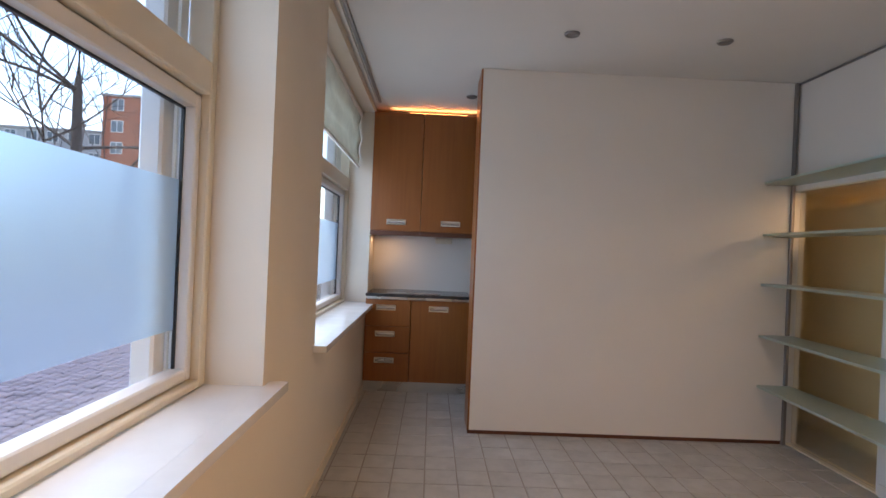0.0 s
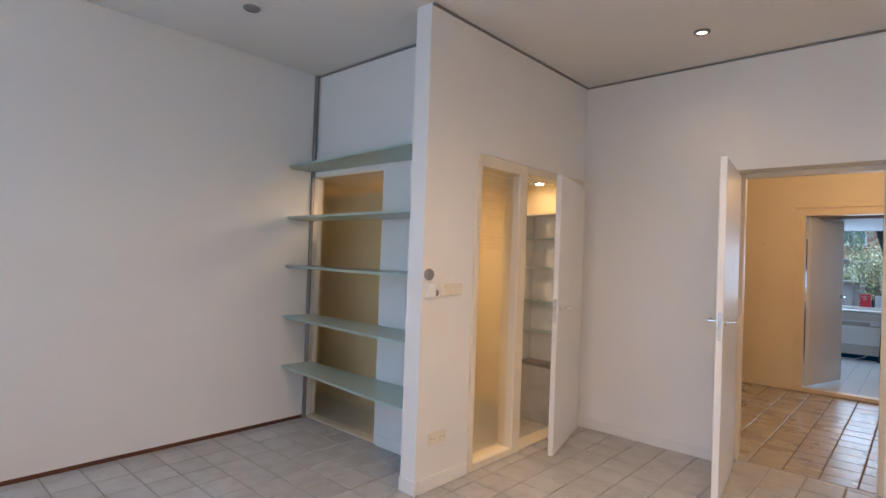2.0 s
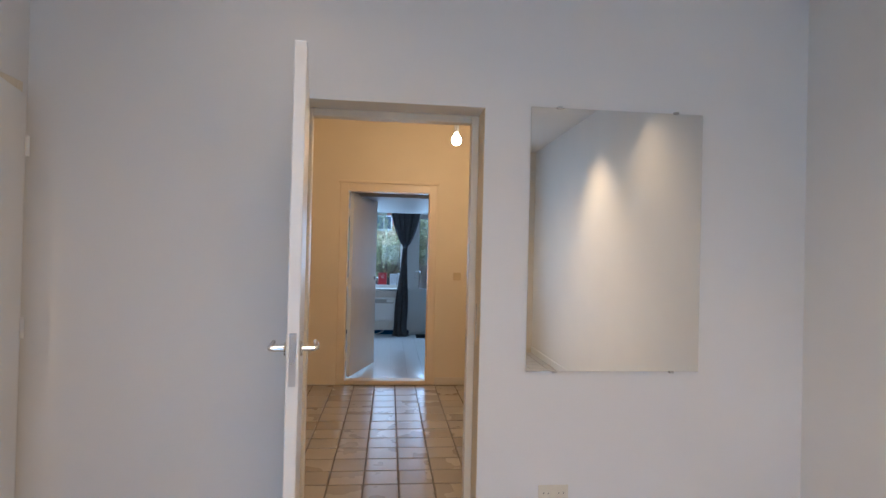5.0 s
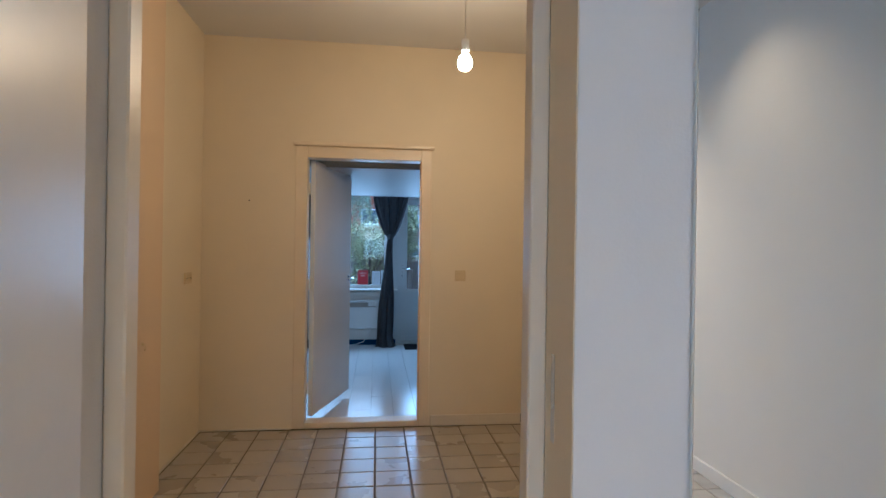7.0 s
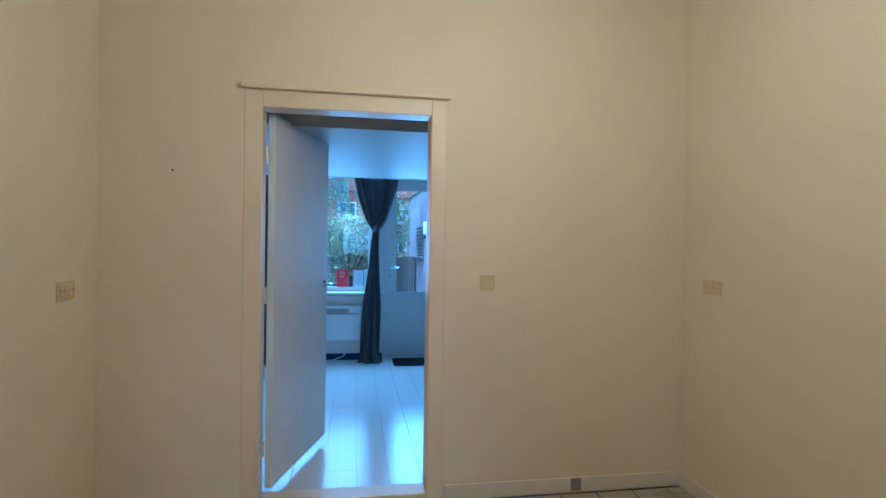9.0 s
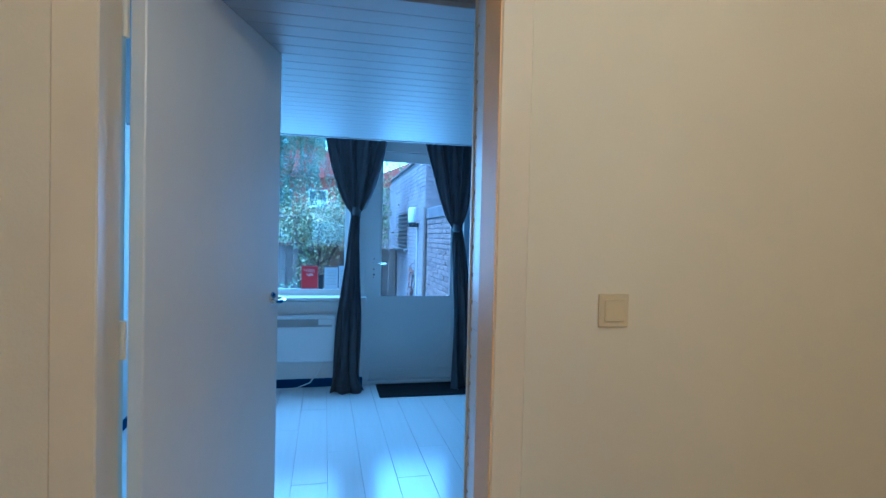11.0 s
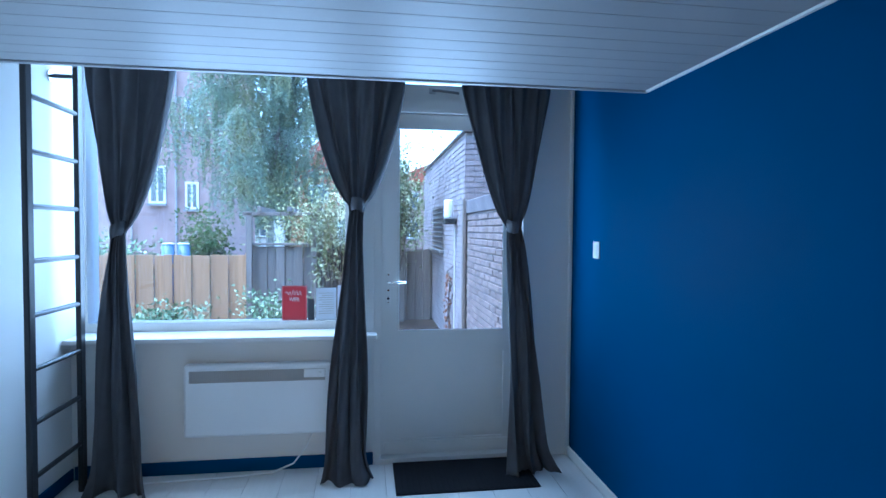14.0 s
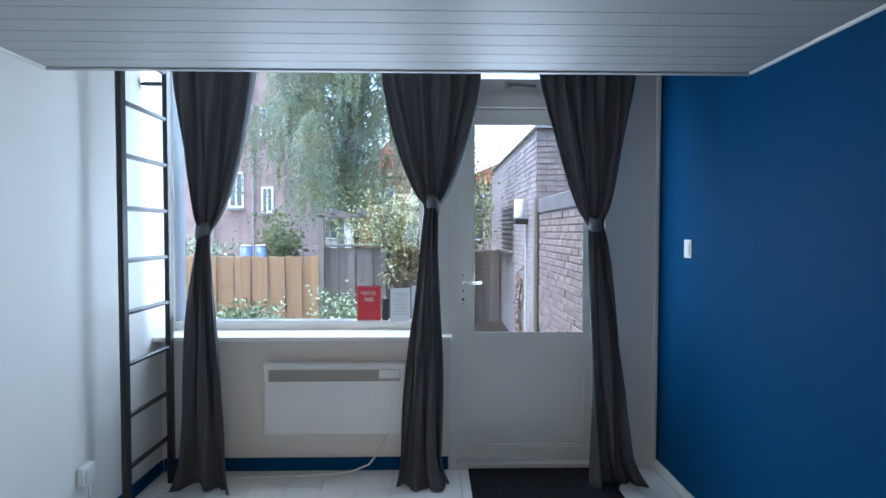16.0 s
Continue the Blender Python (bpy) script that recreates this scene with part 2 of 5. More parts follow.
# building helpers
def cube(bm, x0, x1, y0, y1, z0, z1, bevel=0.0, seg=1, m=None):
    """Adds an upright box to a bmesh, with rounded edges when bevel is given."""
    r = bmesh.ops.create_cube(bm, size=1)
    vs = r["verts"]
    s = Matrix.Translation(((x0 + x1) / 2, (y0 + y1) / 2, (z0 + z1) / 2)) @ Matrix.Diagonal((abs(x1 - x0), abs(y1 - y0), abs(z1 - z0), 1))
    bmesh.ops.transform(bm, matrix=s, verts=vs)
    if bevel:
        es = list({e for v in vs for e in v.link_edges})
        out = bmesh.ops.bevel(bm, geom=es, offset=bevel, segments=seg, affect="EDGES", profile=0.5)
        vs = list({v for f in out["faces"] for v in f.verts} | {v for v in vs if v.is_valid})
    if m is not None:
        bmesh.ops.transform(bm, matrix=m, verts=[v for v in vs if v.is_valid])
    return bm


def boxes(*specs, bevel=0.0, seg=1):
    bm = bmesh.new()
    for s in specs:
        cube(bm, *s, bevel=bevel, seg=seg)
    return bm


def tube(bm, a, b, r, sides=10, r2=None):
    """A round rod from a to b."""
    a, b = Vector(a), Vector(b)
    d = b - a
    m = Matrix.Translation((a + b) / 2) @ d.to_track_quat("Z", "Y").to_matrix().to_4x4()
    bmesh.ops.create_cone(bm, cap_ends=True, segments=sides, radius1=r, radius2=r if r2 is None else r2, depth=d.length, matrix=m)
    return bm


def path_tube(bm, pts, r, sides=8):
    """A bent rod through the points."""
    rings = []
    n = len(pts)
    for i, p in enumerate(pts):
        d = (Vector(pts[min(i + 1, n - 1)]) - Vector(pts[max(i - 1, 0)])).normalized()
        q = d.to_track_quat("Z", "Y")
        rr = r[i] if isinstance(r, (list, tuple)) else r
        rings.append([bm.verts.new(Vector(p) + q @ Vector((math.cos(a) * rr, math.sin(a) * rr, 0))) for a in [2 * math.pi * k / sides for k in range(sides)]])
    for i in range(n - 1):
        for k in range(sides):
            bm.faces.new((rings[i][k], rings[i][(k + 1) % sides], rings[i + 1][(k + 1) % sides], rings[i + 1][k]))
    bm.faces.new(rings[0][::-1])
    bm.faces.new(rings[-1])
    return bm


def lathe(bm, prof, m=None, sides=24):
    """A turned shape from (radius, height) pairs."""
    rings = []
    for r, z in prof:
        rings.append([bm.verts.new((m or Matrix()) @ Vector((r * math.cos(2 * math.pi * k / sides), r * math.sin(2 * math.pi * k / sides), z))) for k in range(sides)])
    for i in range(len(rings) - 1):
        for k in range(sides):
            bm.faces.new((rings[i][k], rings[i][(k + 1) % sides], rings[i + 1][(k + 1) % sides], rings[i + 1][k]))
    bm.faces.new(rings[0][::-1])
    bm.faces.new(rings[-1])
    return bm


def mesh_of(name, bm, material, smooth=False):
    me = bpy.data.meshes.new(name)
    bmesh.ops.recalc_face_normals(bm, faces=bm.faces)
    bm.to_mesh(me)
    bm.free()
    me.materials.append(material)
    if smooth:
        for p in me.polygons:
            p.use_smooth = True
    return me


def thing(name, label, category, at=(0, 0, 0), rz=0.0, group="", kind=""):
    """An empty at a thing's base, to which its parts belong."""
    ob = new(name)
    ob.empty_display_size = 0.1
    ob.matrix_basis = pose(*at, 0, 0, rz)
    return tagged(ob, label, category, group, kind)


def part(name, bm, material, parent, label="", smooth=False):
    """One mesh object under a thing or a part. The mesh is given in the thing's own space."""
    ob = new(name, mesh_of(name, bm, material, smooth))
    ob.parent = parent
    if label:
        ob["label"] = label
    return ob


def solid(name, bm, material, label, category, kind="", smooth=False, group=""):
    """A thing that is one single mesh."""
    return tagged(new(name, mesh_of(name, bm, material, smooth)), label, category, group, kind)


def structure(name, bm, material, label, category):
    return solid(name, bm, material, label, category, "structure")
# plan
XW, XE, YS, YK, H1 = -0.785, 4.467, -1.62, 5.66, 2.975   # front room: window wall, door wall, south wall, kitchen back wall, ceiling
X2, X2E, Y2S, Y2N = 4.69, 7.72, -1.406, 1.74             # middle room
X3, X3E, Y3S, Y3N, H3 = 8.055, 11.33, -1.085, 1.82, 2.975  # garden room
LOFT_Z, LOFT_X = 2.063, 10.45

# floors
structure("floor_front_room", boxes((XW - 0.5, 4.65, YS - 0.3, YK + 0.2, -0.15, -0.006)), GROUT, "grey grout bed under beige floor tiles", "floor")
structure("floor_middle_room", boxes((4.65, X2E + 0.02, -1.6, 2.1, -0.15, -0.006)), GROUT2, "dark grout bed under worn brown tiles", "floor")
structure("floor_garden_room", boxes((X2E + 0.02, 11.66, -1.3, 2.2, -0.15, -0.008)), LAMINATE, "subfloor below the pale laminate boards", "floor")

# window wall of the front room, with two deep openings
SILL = 0.90
WIN1, WIN2 = (-0.80, 1.73), (2.69, 5.20)   # y from, y to
XO = XW - 0.45
TOPW = 2.90
structure("wall_west", boxes(
    (XO, XW, YS - 0.3, WIN1[0], 0, H1), (XO, XW, WIN1[1], WIN2[0], 0, H1), (XO, XW, WIN2[1], YK + 0.3, 0, H1),
    (XO, XW, WIN1[0], WIN1[1], 0, SILL - 0.04), (XO, XW, WIN2[0], WIN2[1], 0, SILL - 0.04),
    (XO, XW, WIN1[0], WIN1[1], TOPW, H1), (XO, XW, WIN2[0], WIN2[1], TOPW, H1)), WINDOWPAINT, "cream painted outer wall with deep window reveals", "wall")
structure("wall_south", boxes((XO, X2E + 0.3, YS - 0.3, YS, 0, H1)), PLASTER, "white painted plain wall", "wall")
structure("wall_kitchen_back", boxes((XW, XE + 0.37, YK, YK + 0.3, 0, H1)), PLASTER, "white painted wall behind the kitchen units", "wall")

# wall between front and middle room, with a door opening
D1 = (0.071, 0.96, 2.146)
structure("wall_east", boxes((XE, X2, YS, D1[0], 0, H1), (XE, X2, D1[1], YK, 0, H1), (XE, X2, D1[0], D1[1], D1[2], H1)), PLASTER, "white plastered wall with a door opening", "wall")
structure("ceiling_front_room", boxes((XO, X2, YS - 0.3, YK + 0.3, H1, H1 + 0.2)), CEIL, "plain off-white ceiling with recessed spots", "ceiling")
structure("ceiling_middle_room", boxes((X2, X2E + 0.35, -1.75, 2.1, H1, H1 + 0.2)), CEIL, "plain off-white ceiling", "ceiling")
structure("ceiling_garden_room", boxes((X2E + 0.35, 11.7, -1.3, 2.2, H3, H3 + 0.2)), CEIL, "plain white ceiling above the loft", "ceiling")

# middle room
structure("wall_middle_south", boxes((X2, X2E, YS, Y2S, 0, H1)), CREAM, "cream painted plain wall", "wall")
structure("wall_middle_north", boxes((X2, X2E, Y2N, Y2N + 0.3, 0, H1)), CREAM, "cream painted plain wall", "wall")
structure("wall_pier", boxes((X2, 6.725, Y2N - 0.10, Y2N - 0.001, 0, H1), bevel=0.004), PEACH, "peach painted shallow wall pier", "wall")
D2 = (0.0, 1.06, 2.176)
structure("wall_middle_east", boxes((X2E, X3, Y3S - 0.3, D2[0] + 0.03, 0, H1), (X2E, X3, D2[1] - 0.03, Y3N + 0.2, 0, H1), (X2E, X3, D2[0] + 0.03, D2[1] - 0.03, D2[2] - 0.03, H1),
                                (X2E, X2E + 0.2, Y2S - 0.2, Y3S - 0.3, 0, H1)), CREAM, "cream painted wall with a framed doorway", "wall")

# garden room
structure("wall_blue", boxes((X3, 11.66, Y3S - 0.3, Y3S, 0, H3)), BLUE, "deep blue painted wall", "wall")
structure("wall_garden_north", boxes((X3, 11.66, Y3N, Y3N + 0.25, 0, H3)), PLASTER, "white painted wall beside the ladder", "wall")
W3 = (0.235, 1.82, 0.76, 2.85)
DG = (-0.80, 0.145, 2.85)
structure("wall_garden_east", boxes(
    (X3E, 11.62, W3[0], Y3N, 0, W3[2]), (X3E, 11.62, DG[1], W3[0], 0, H3), (X3E, 11.62, Y3S, DG[0], 0, H3),
    (X3E, 11.62, W3[0], Y3N, W3[3], H3), (X3E, 11.62, DG[0], DG[1], DG[2], H3)), PLASTER, "white painted wall with garden window and door", "wall")
# skirting boards
def skirting(x0, x1, y0, y1, h=0.085, m=GLOSS, label="white painted skirting board"):
    structure("baseboard", boxes((x0, x1, y0, y1, 0, h), bevel=0.003), m, label, "baseboard")


skirting(XE - 0.014, XE, YS + 0.014, D1[0] - 0.002)
skirting(XE - 0.014, XE, D1[1] + 0.09, 2.153)
skirting(XW + 0.014, XE - 0.014, YS, YS + 0.014)
skirting(XW, XW + 0.014, YS + 0.014, 5.03, 0.07, FRAMEPAINT, "cream painted skirting board")
skirting(2.47, 2.93, 2.139, 2.153)
skirting(2.436, 2.45, 2.139, 2.28)
skirting(2.836, 2.85, 2.28, 2.96)
skirting(X2, X2E, Y2S, Y2S + 0.014, 0.085, FRAMEPAINT, "cream painted skirting board")
skirting(X2E - 0.014, X2E, Y2S + 0.014, D2[0] - 0.002, 0.085, FRAMEPAINT, "cream painted skirting board")
skirting(X2E - 0.014, X2E, D2[1] + 0.002, Y2N, 0.012, FRAMEPAINT, "low cream painted skirting strip")
skirting(6.73, X2E - 0.014, Y2N - 0.014, Y2N, 0.012, FRAMEPAINT, "low cream painted skirting strip")
skirting(X3E - 0.014, X3E, W3[0] - 0.085, Y3N - 0.015, 0.075, BLUE, "blue painted skirting board")
skirting(X3 + 0.02, X3E - 0.014, Y3S, Y3S + 0.014, 0.06, GLOSS, "white painted skirting board")
skirting(X3, X3E - 0.014, Y3N - 0.014, Y3N, 0.07, BLUE, "blue painted skirting board")
structure("trim", boxes((X3E - 0.022, X3E, Y3S, Y3S + 0.022, 0, H3), bevel=0.004), GLOSS, "white vertical corner bead", "trim")
# dark strips drawn in place of the shaded gap round the ceiling
for spec in ((XE - 0.012, XE, YS, 2.153, H1 - 0.016, H1 - 0.004), (2.45, XE - 0.012, 2.141, 2.153, H1 - 0.016, H1 - 0.004), (2.838, 2.85, 2.28, 3.885, H1 - 0.016, H1 - 0.004)):
    structure("trim", boxes(spec), GREYMETAL, "thin dark strip drawn for the ceiling shadow gap", "trim")


# front room windows
def street_window(name, y0, y1):
    w = thing(name, "tall white timber window with frosted lower film", "window", kind="structure")
    x0, x1 = -1.16, -1.02
    mid = 2.06
    part("window_frame", boxes((x0, x1, y0, y0 + 0.052, SILL, TOPW), (x0, x1, y1 - 0.052, y1, SILL, TOPW), (x0, x1, y0 + 0.052, y1 - 0.052, SILL, SILL + 0.03),
                               (x0, x1, y0 + 0.052, y1 - 0.052, mid, mid + 0.13), (x0, x1, y0 + 0.052, y1 - 0.052, TOPW - 0.07, TOPW), bevel=0.006), FRAMEPAINT, w)
    a, b = y0 + 0.056, y1 - 0.056
    part("sash", boxes((x0 + 0.03, x1 - 0.035, a, a + 0.042, SILL + 0.034, mid - 0.005), (x0 + 0.03, x1 - 0.035, b - 0.042, b, SILL + 0.034, mid - 0.005),
                       (x0 + 0.03, x1 - 0.035, a + 0.042, b - 0.042, SILL + 0.034, SILL + 0.082), (x0 + 0.03, x1 - 0.035, a + 0.042, b - 0.042, mid - 0.062, mid - 0.005), bevel=0.006), GLOSS, w)
    part("gasket", boxes((x0 + 0.05, x0 + 0.062, b - 0.05, b - 0.042, SILL + 0.082, mid - 0.062), (x0 + 0.05, x0 + 0.062, a + 0.042, b - 0.042, mid - 0.070, mid - 0.062)), BLACKMETAL, w, "black rubber glazing seal")
    g = part("pane", boxes((x0 + 0.045, x0 + 0.05, a + 0.035, b - 0.035, SILL + 0.072, mid - 0.055)), GLASS, w)
    g2 = part("pane", boxes((x0 + 0.045, x0 + 0.05, y0 + 0.07, y1 - 0.07, mid + 0.12, TOPW - 0.06)), GLASS, w)
    fl = part("frosted_film", boxes((x0 + 0.0515, x0 + 0.0535, a + 0.052, b - 0.052, 1.135, 1.714)), FROST, w, "pale blue frosted privacy film")
    for o in (g, g2, fl):
        o.visible_shadow = False
    part("glazing_bar", boxes((x0 + 0.02, x0 + 0.09, (y0 + y1) / 2 - 0.03, (y0 + y1) / 2 + 0.03, mid + 0.13, TOPW - 0.07), bevel=0.005), FRAMEPAINT, w)
    part("outer_post", boxes((x0 - 0.09, x0 - 0.003, y1 - 0.15, y1 - 0.05, SILL - 0.05, TOPW), bevel=0.01), GLOSS, w, "white outer reveal post")
    part("window_sill", boxes((-1.02, XW + 0.0005, y0 + 0.001, y1 - 0.001, SILL - 0.038, SILL), (XW + 0.001, XW + 0.08, y0 - 0.05, y1 + 0.09, SILL - 0.038, SILL), bevel=0.0), SILLSTONE, w, "white polished stone sill")
    return w


street_window("window_1", *WIN1)
street_window("window_2", *WIN2)


def roller_blind(y0, y1, z0):
    b = thing("roller_blind", "raised off-white cloth blind at the window head", "blind")
    bm = bmesh.new()
    n = 40
    rows = []
    for k in range(9):
        z = z0 + (TOPW - 0.02 - z0) * k / 8
        rows.append([bm.verts.new((-0.93 + 0.012 * math.sin(k * 1.9) + 0.004 * math.sin(i * 0.9 + k), y0 + (y1 - y0) * i / n, z + 0.006 * math.sin(i * 0.5))) for i in range(n + 1)])
    for k in range(8):
        for i in range(n):
            bm.faces.new((rows[k][i], rows[k][i + 1], rows[k + 1][i + 1], rows[k + 1][i]))
    bmesh.ops.solidify(bm, geom=list(bm.faces), thickness=0.004)
    part("cloth", bm, CLOTH, b, smooth=True)
    bm = bmesh.new()
    tube(bm, (-0.93, y0, z0), (-0.93, y1, z0), 0.014)
    part("bottom_bar", bm, GLOSS, b)
    bm = bmesh.new()
    tube(bm, (-0.93, y0 - 0.01, TOPW - 0.03), (-0.93, y1 + 0.01, TOPW - 0.03), 0.028)
    part("roller", bm, GLOSS, b)


CLOTH = mat("off_white_cloth", (0.66, 0.64, 0.55), 0.9, var=0.05, scale=6, fine=200, bump=0.1, spec=0.15)
roller_blind(WIN2[0] + 0.03, WIN2[1] - 0.03, 2.32)
roller_blind(WIN1[0] + 0.03, WIN1[1] - 0.03, 2.62)
rail = thing("curtain_rail", "thin grey metal curtain rail on the ceiling", "curtain rail")
part("track", boxes((XW + 0.06, XW + 0.085, -0.9, 5.0, H1 - 0.022, H1 - 0.001), bevel=0.003), GREYMETAL, rail)
part("track", boxes((XW + 0.025, XW + 0.045, -0.9, 5.0, H1 - 0.022, H1 - 0.001), bevel=0.003), GLOSS, rail)


# kitchen
def cup_handle(parent, x, y, z, w=0.15):
    """A flat recessed steel handle plate with a dark grip slot."""
    h = part("handle", boxes((x - w / 2, x + w / 2, y - 0.006, y, z - 0.03, z + 0.03), bevel=0.003), CHROME, parent, "brushed chrome handle")
    part("grip", boxes((x - w / 2 + 0.012, x + w / 2 - 0.012, y - 0.012, y - 0.0065, z - 0.004, z + 0.012), bevel=0.002), STEEL, h)
    part("slot", boxes((x - w / 2 + 0.012, x + w / 2 - 0.012, y - 0.009, y - 0.0065, z - 0.014, z - 0.0045)), GREYMETAL, h)


YC = 5.03
unit = thing("base_cabinet", "cherry veneer base cabinet with three drawers", "cabinet", group="kitchen base cabinets")
part("body", boxes((XW + 0.004, -0.315, YC + 0.02, YK - 0.004, 0.11, 0.955)), CHERRY, unit)
for z0, z1, hz in ((0.682, 0.948, 0.87), (0.41, 0.676, 0.60), (0.115, 0.404, 0.33)):
    d = part("drawer", boxes((XW + 0.01, -0.318, YC, YC + 0.019, z0, z1), bevel=0.002), CHERRY, unit)
    cup_handle(d, -0.57, YC, hz, 0.205)
unit = thing("base_cabinet", "cherry veneer base cabinet with one door", "cabinet", group="kitchen base cabinets")
part("body", boxes((-0.312, 0.3, YC + 0.02, YK - 0.004, 0.11, 0.955)), CHERRY, unit)
d = part("door", boxes((-0.308, 0.29, YC, YC + 0.019, 0.115, 0.948), bevel=0.002), CHERRY, unit)
cup_handle(d, -0.03, YC, 0.87, 0.205)
kick = thing("kickboard", "brushed steel kickboard under the kitchen units", "kickboard")
part("panel", boxes((XW + 0.004, 0.3, YC + 0.045, YC + 0.06, 0.001, 0.108)), STEEL, kick)
wt = thing("worktop", "black stone worktop with a brushed steel edge", "worktop")
part("slab", boxes((XW + 0.004, 0.3, YC - 0.012, YK - 0.02, 0.982, 1.012), bevel=0.003), BLACKTOP, wt)
part("edge_strip", boxes((XW + 0.02, 0.298, YC - 0.016, YC + 0.02, 0.956, 0.981), bevel=0.002), STEEL, wt, "brushed steel edge strip")
hob = thing("hob", "black glass hob with a steel rim on the worktop", "hob")
part("glass", boxes((-0.56, -0.02, YC + 0.10, YC + 0.56, 1.0125, 1.02), bevel=0.003), BLACKTOP, hob)
part("rim", boxes((-0.57, -0.01, YC + 0.09, YC + 0.098, 1.0125, 1.023)), STEEL, hob)
structure("backsplash", boxes((XW + 0.003, 0.9, YK - 0.018, YK - 0.001, 1.013, 1.62)), PLASTER, "plain white backsplash panel", "backsplash")
for x0, x1, hx in ((XW + 0.005, -0.258, -0.51), (-0.255, 0.29, 0.06)):
    u = thing("wall_cabinet", "tall cherry veneer wall cabinet with chrome handle", "cabinet", group="kitchen wall cabinets")
    part("body", boxes((x0, x1, 5.17, YK - 0.02, 1.66, 2.90)), CHERRY, u)
    d = part("door", boxes((x0 + 0.001, x1 - 0.001, 5.15, 5.169, 1.665, 2.90), bevel=0.002), CHERRY, u)
    cup_handle(d, hx, 5.15, 1.755, 0.205)
    part("light_pelmet", boxes((x0, x1, 5.152, 5.185, 1.615, 1.659)), DARKWOOD, u, "dark wooden light pelmet")
strip = thing("cabinet_light", "glowing warm light strip on top of wall cabinets", "lamp")
part("housing", boxes((-0.45, 0.22, 5.29, 5.33, 2.901, 2.915)), GREYMETAL, strip)
bm = bmesh.new()
tube(bm, (-0.42, 5.30, 2.928), (0.2, 5.30, 2.928), 0.012)
part("tube", bm, glow_mat("warm_strip_glow", (1.0, 0.36, 0.09), 3.5), strip, "glowing orange tube")
lamp("cabinet_top_glow", "AREA", look((-0.15, 5.30, 2.935), (-0.15, 5.2, 3.2)), 0.5, (1.0, 0.45, 0.15), 0.9, 0.05)
lamp("under_cabinet_glow", "AREA", look((-0.62, 5.4, 1.60), (-0.62, 5.42, 1.0)), 0.25, (1.0, 0.6, 0.3), 0.3, 0.08)
sk = thing("socket_strip", "cream double socket under the wall cabinets", "socket")
part("plate", boxes((-0.09, 0.10, YK - 0.045, YK - 0.019, 1.55, 1.612), bevel=0.006), PALEPLASTIC, sk)

# partition clad in white board, with hardwood edges
pt = thing("partition", "large white partition panel with hardwood edges", "partition", kind="structure")
part("panel", boxes((0.238, 2.806, 3.885, 3.95, 0.032, H1 - 0.002)), PLASTER, pt)
part("base_strip", boxes((0.226, 2.806, 3.893, 3.945, 0.0, 0.031)), DARKWOOD, pt, "dark red hardwood base strip")
part("edge_trim", boxes((0.224, 0.2375, 3.888, 3.952, 0.0315, H1 - 0.003), bevel=0.002), CHERRY, pt, "cherry wood edge")
part("side_panel", boxes((0.226, 0.25, 3.953, 4.28, 0.0, H1 - 0.003)), CHERRY, pt, "cherry veneer side panel")
part("corner_post", boxes((2.807, 2.835, 3.865, 3.93, 0.0, H1 - 0.003), bevel=0.003), GREYMETAL, pt, "brown-grey metal corner profile")

# bathroom box
structure("wall_bath_south", boxes((2.45, 2.935, 2.153, 2.28, 0, H1), (2.935, 4.42, 2.153, 2.28, 2.145, H1), (4.42, XE, 2.153, 2.28, 0, H1)), PLASTER, "white wall of the bathroom with a glazed door frame", "wall")
structure("wall_bath_west", boxes((2.85, 2.95, 2.28, 2.99, 0, H1), (2.85, 2.95, 2.99, 3.95, 2.09, H1), (2.85, 2.95, 3.90, 3.95, 0, 2.09)), PLASTER, "white wall with a tall glass panel", "wall")
structure("wall_bath_north", boxes((2.95, XE, 4.55, 4.65, 0, H1)), BATHPAINT, "cream bathroom back wall", "wall")
structure("wall_bath_return", boxes((2.85, 2.95, 3.951, 4.65, 0, H1)), BATHPAINT, "cream bathroom side wall", "wall")
structure("ceiling_bathroom", boxes((2.95, XE, 2.28, 4.55, 2.145, 2.18), *[(2.95, XE, 2.29 + 0.1 * k, 2.375 + 0.1 * k, 2.135, 2.145) for k in range(22)]), GLOSS, "slatted white bathroom ceiling", "ceiling")
pn = thing("window_3", "tall clear glass panel in the bathroom wall", "glass panel", kind="structure")
part("pane", boxes((2.90, 2.908, 3.0, 3.898, 0.012, 2.08)), REED, pn).visible_shadow = False
part("frame_strip", boxes((2.856, 2.945, 2.99, 2.999, 0.0, 2.09), (2.856, 2.945, 2.999, 3.90, 2.081, 2.09), (2.856, 2.945, 2.999, 3.90, 0.0, 0.011)), FRAMEPAINT, pn)
basin = thing("washbasin", "cream ceramic washbasin on the bathroom wall", "washbasin")
bm = bmesh.new()
lathe(bm, [(0.05, -0.12), (0.16, -0.10), (0.23, 0.0), (0.235, 0.02), (0.20, 0.02), (0.15, -0.05), (0.02, -0.07)], pose(3.75, 4.28, 0.86))
part("bowl", bm, PLASTIC, basin, smooth=True)
part("back_ledge", boxes((3.52, 3.98, 4.40, 4.549, 0.78, 0.885), bevel=0.015, seg=2), PLASTIC, basin)
tall = thing("shower_screen", "beige shower partition panel in the bathroom", "shower screen")
part("panel", boxes((3.42, 3.46, 3.25, 4.54, 0.0, 2.02), bevel=0.004), CREAMPLASTIC, tall)
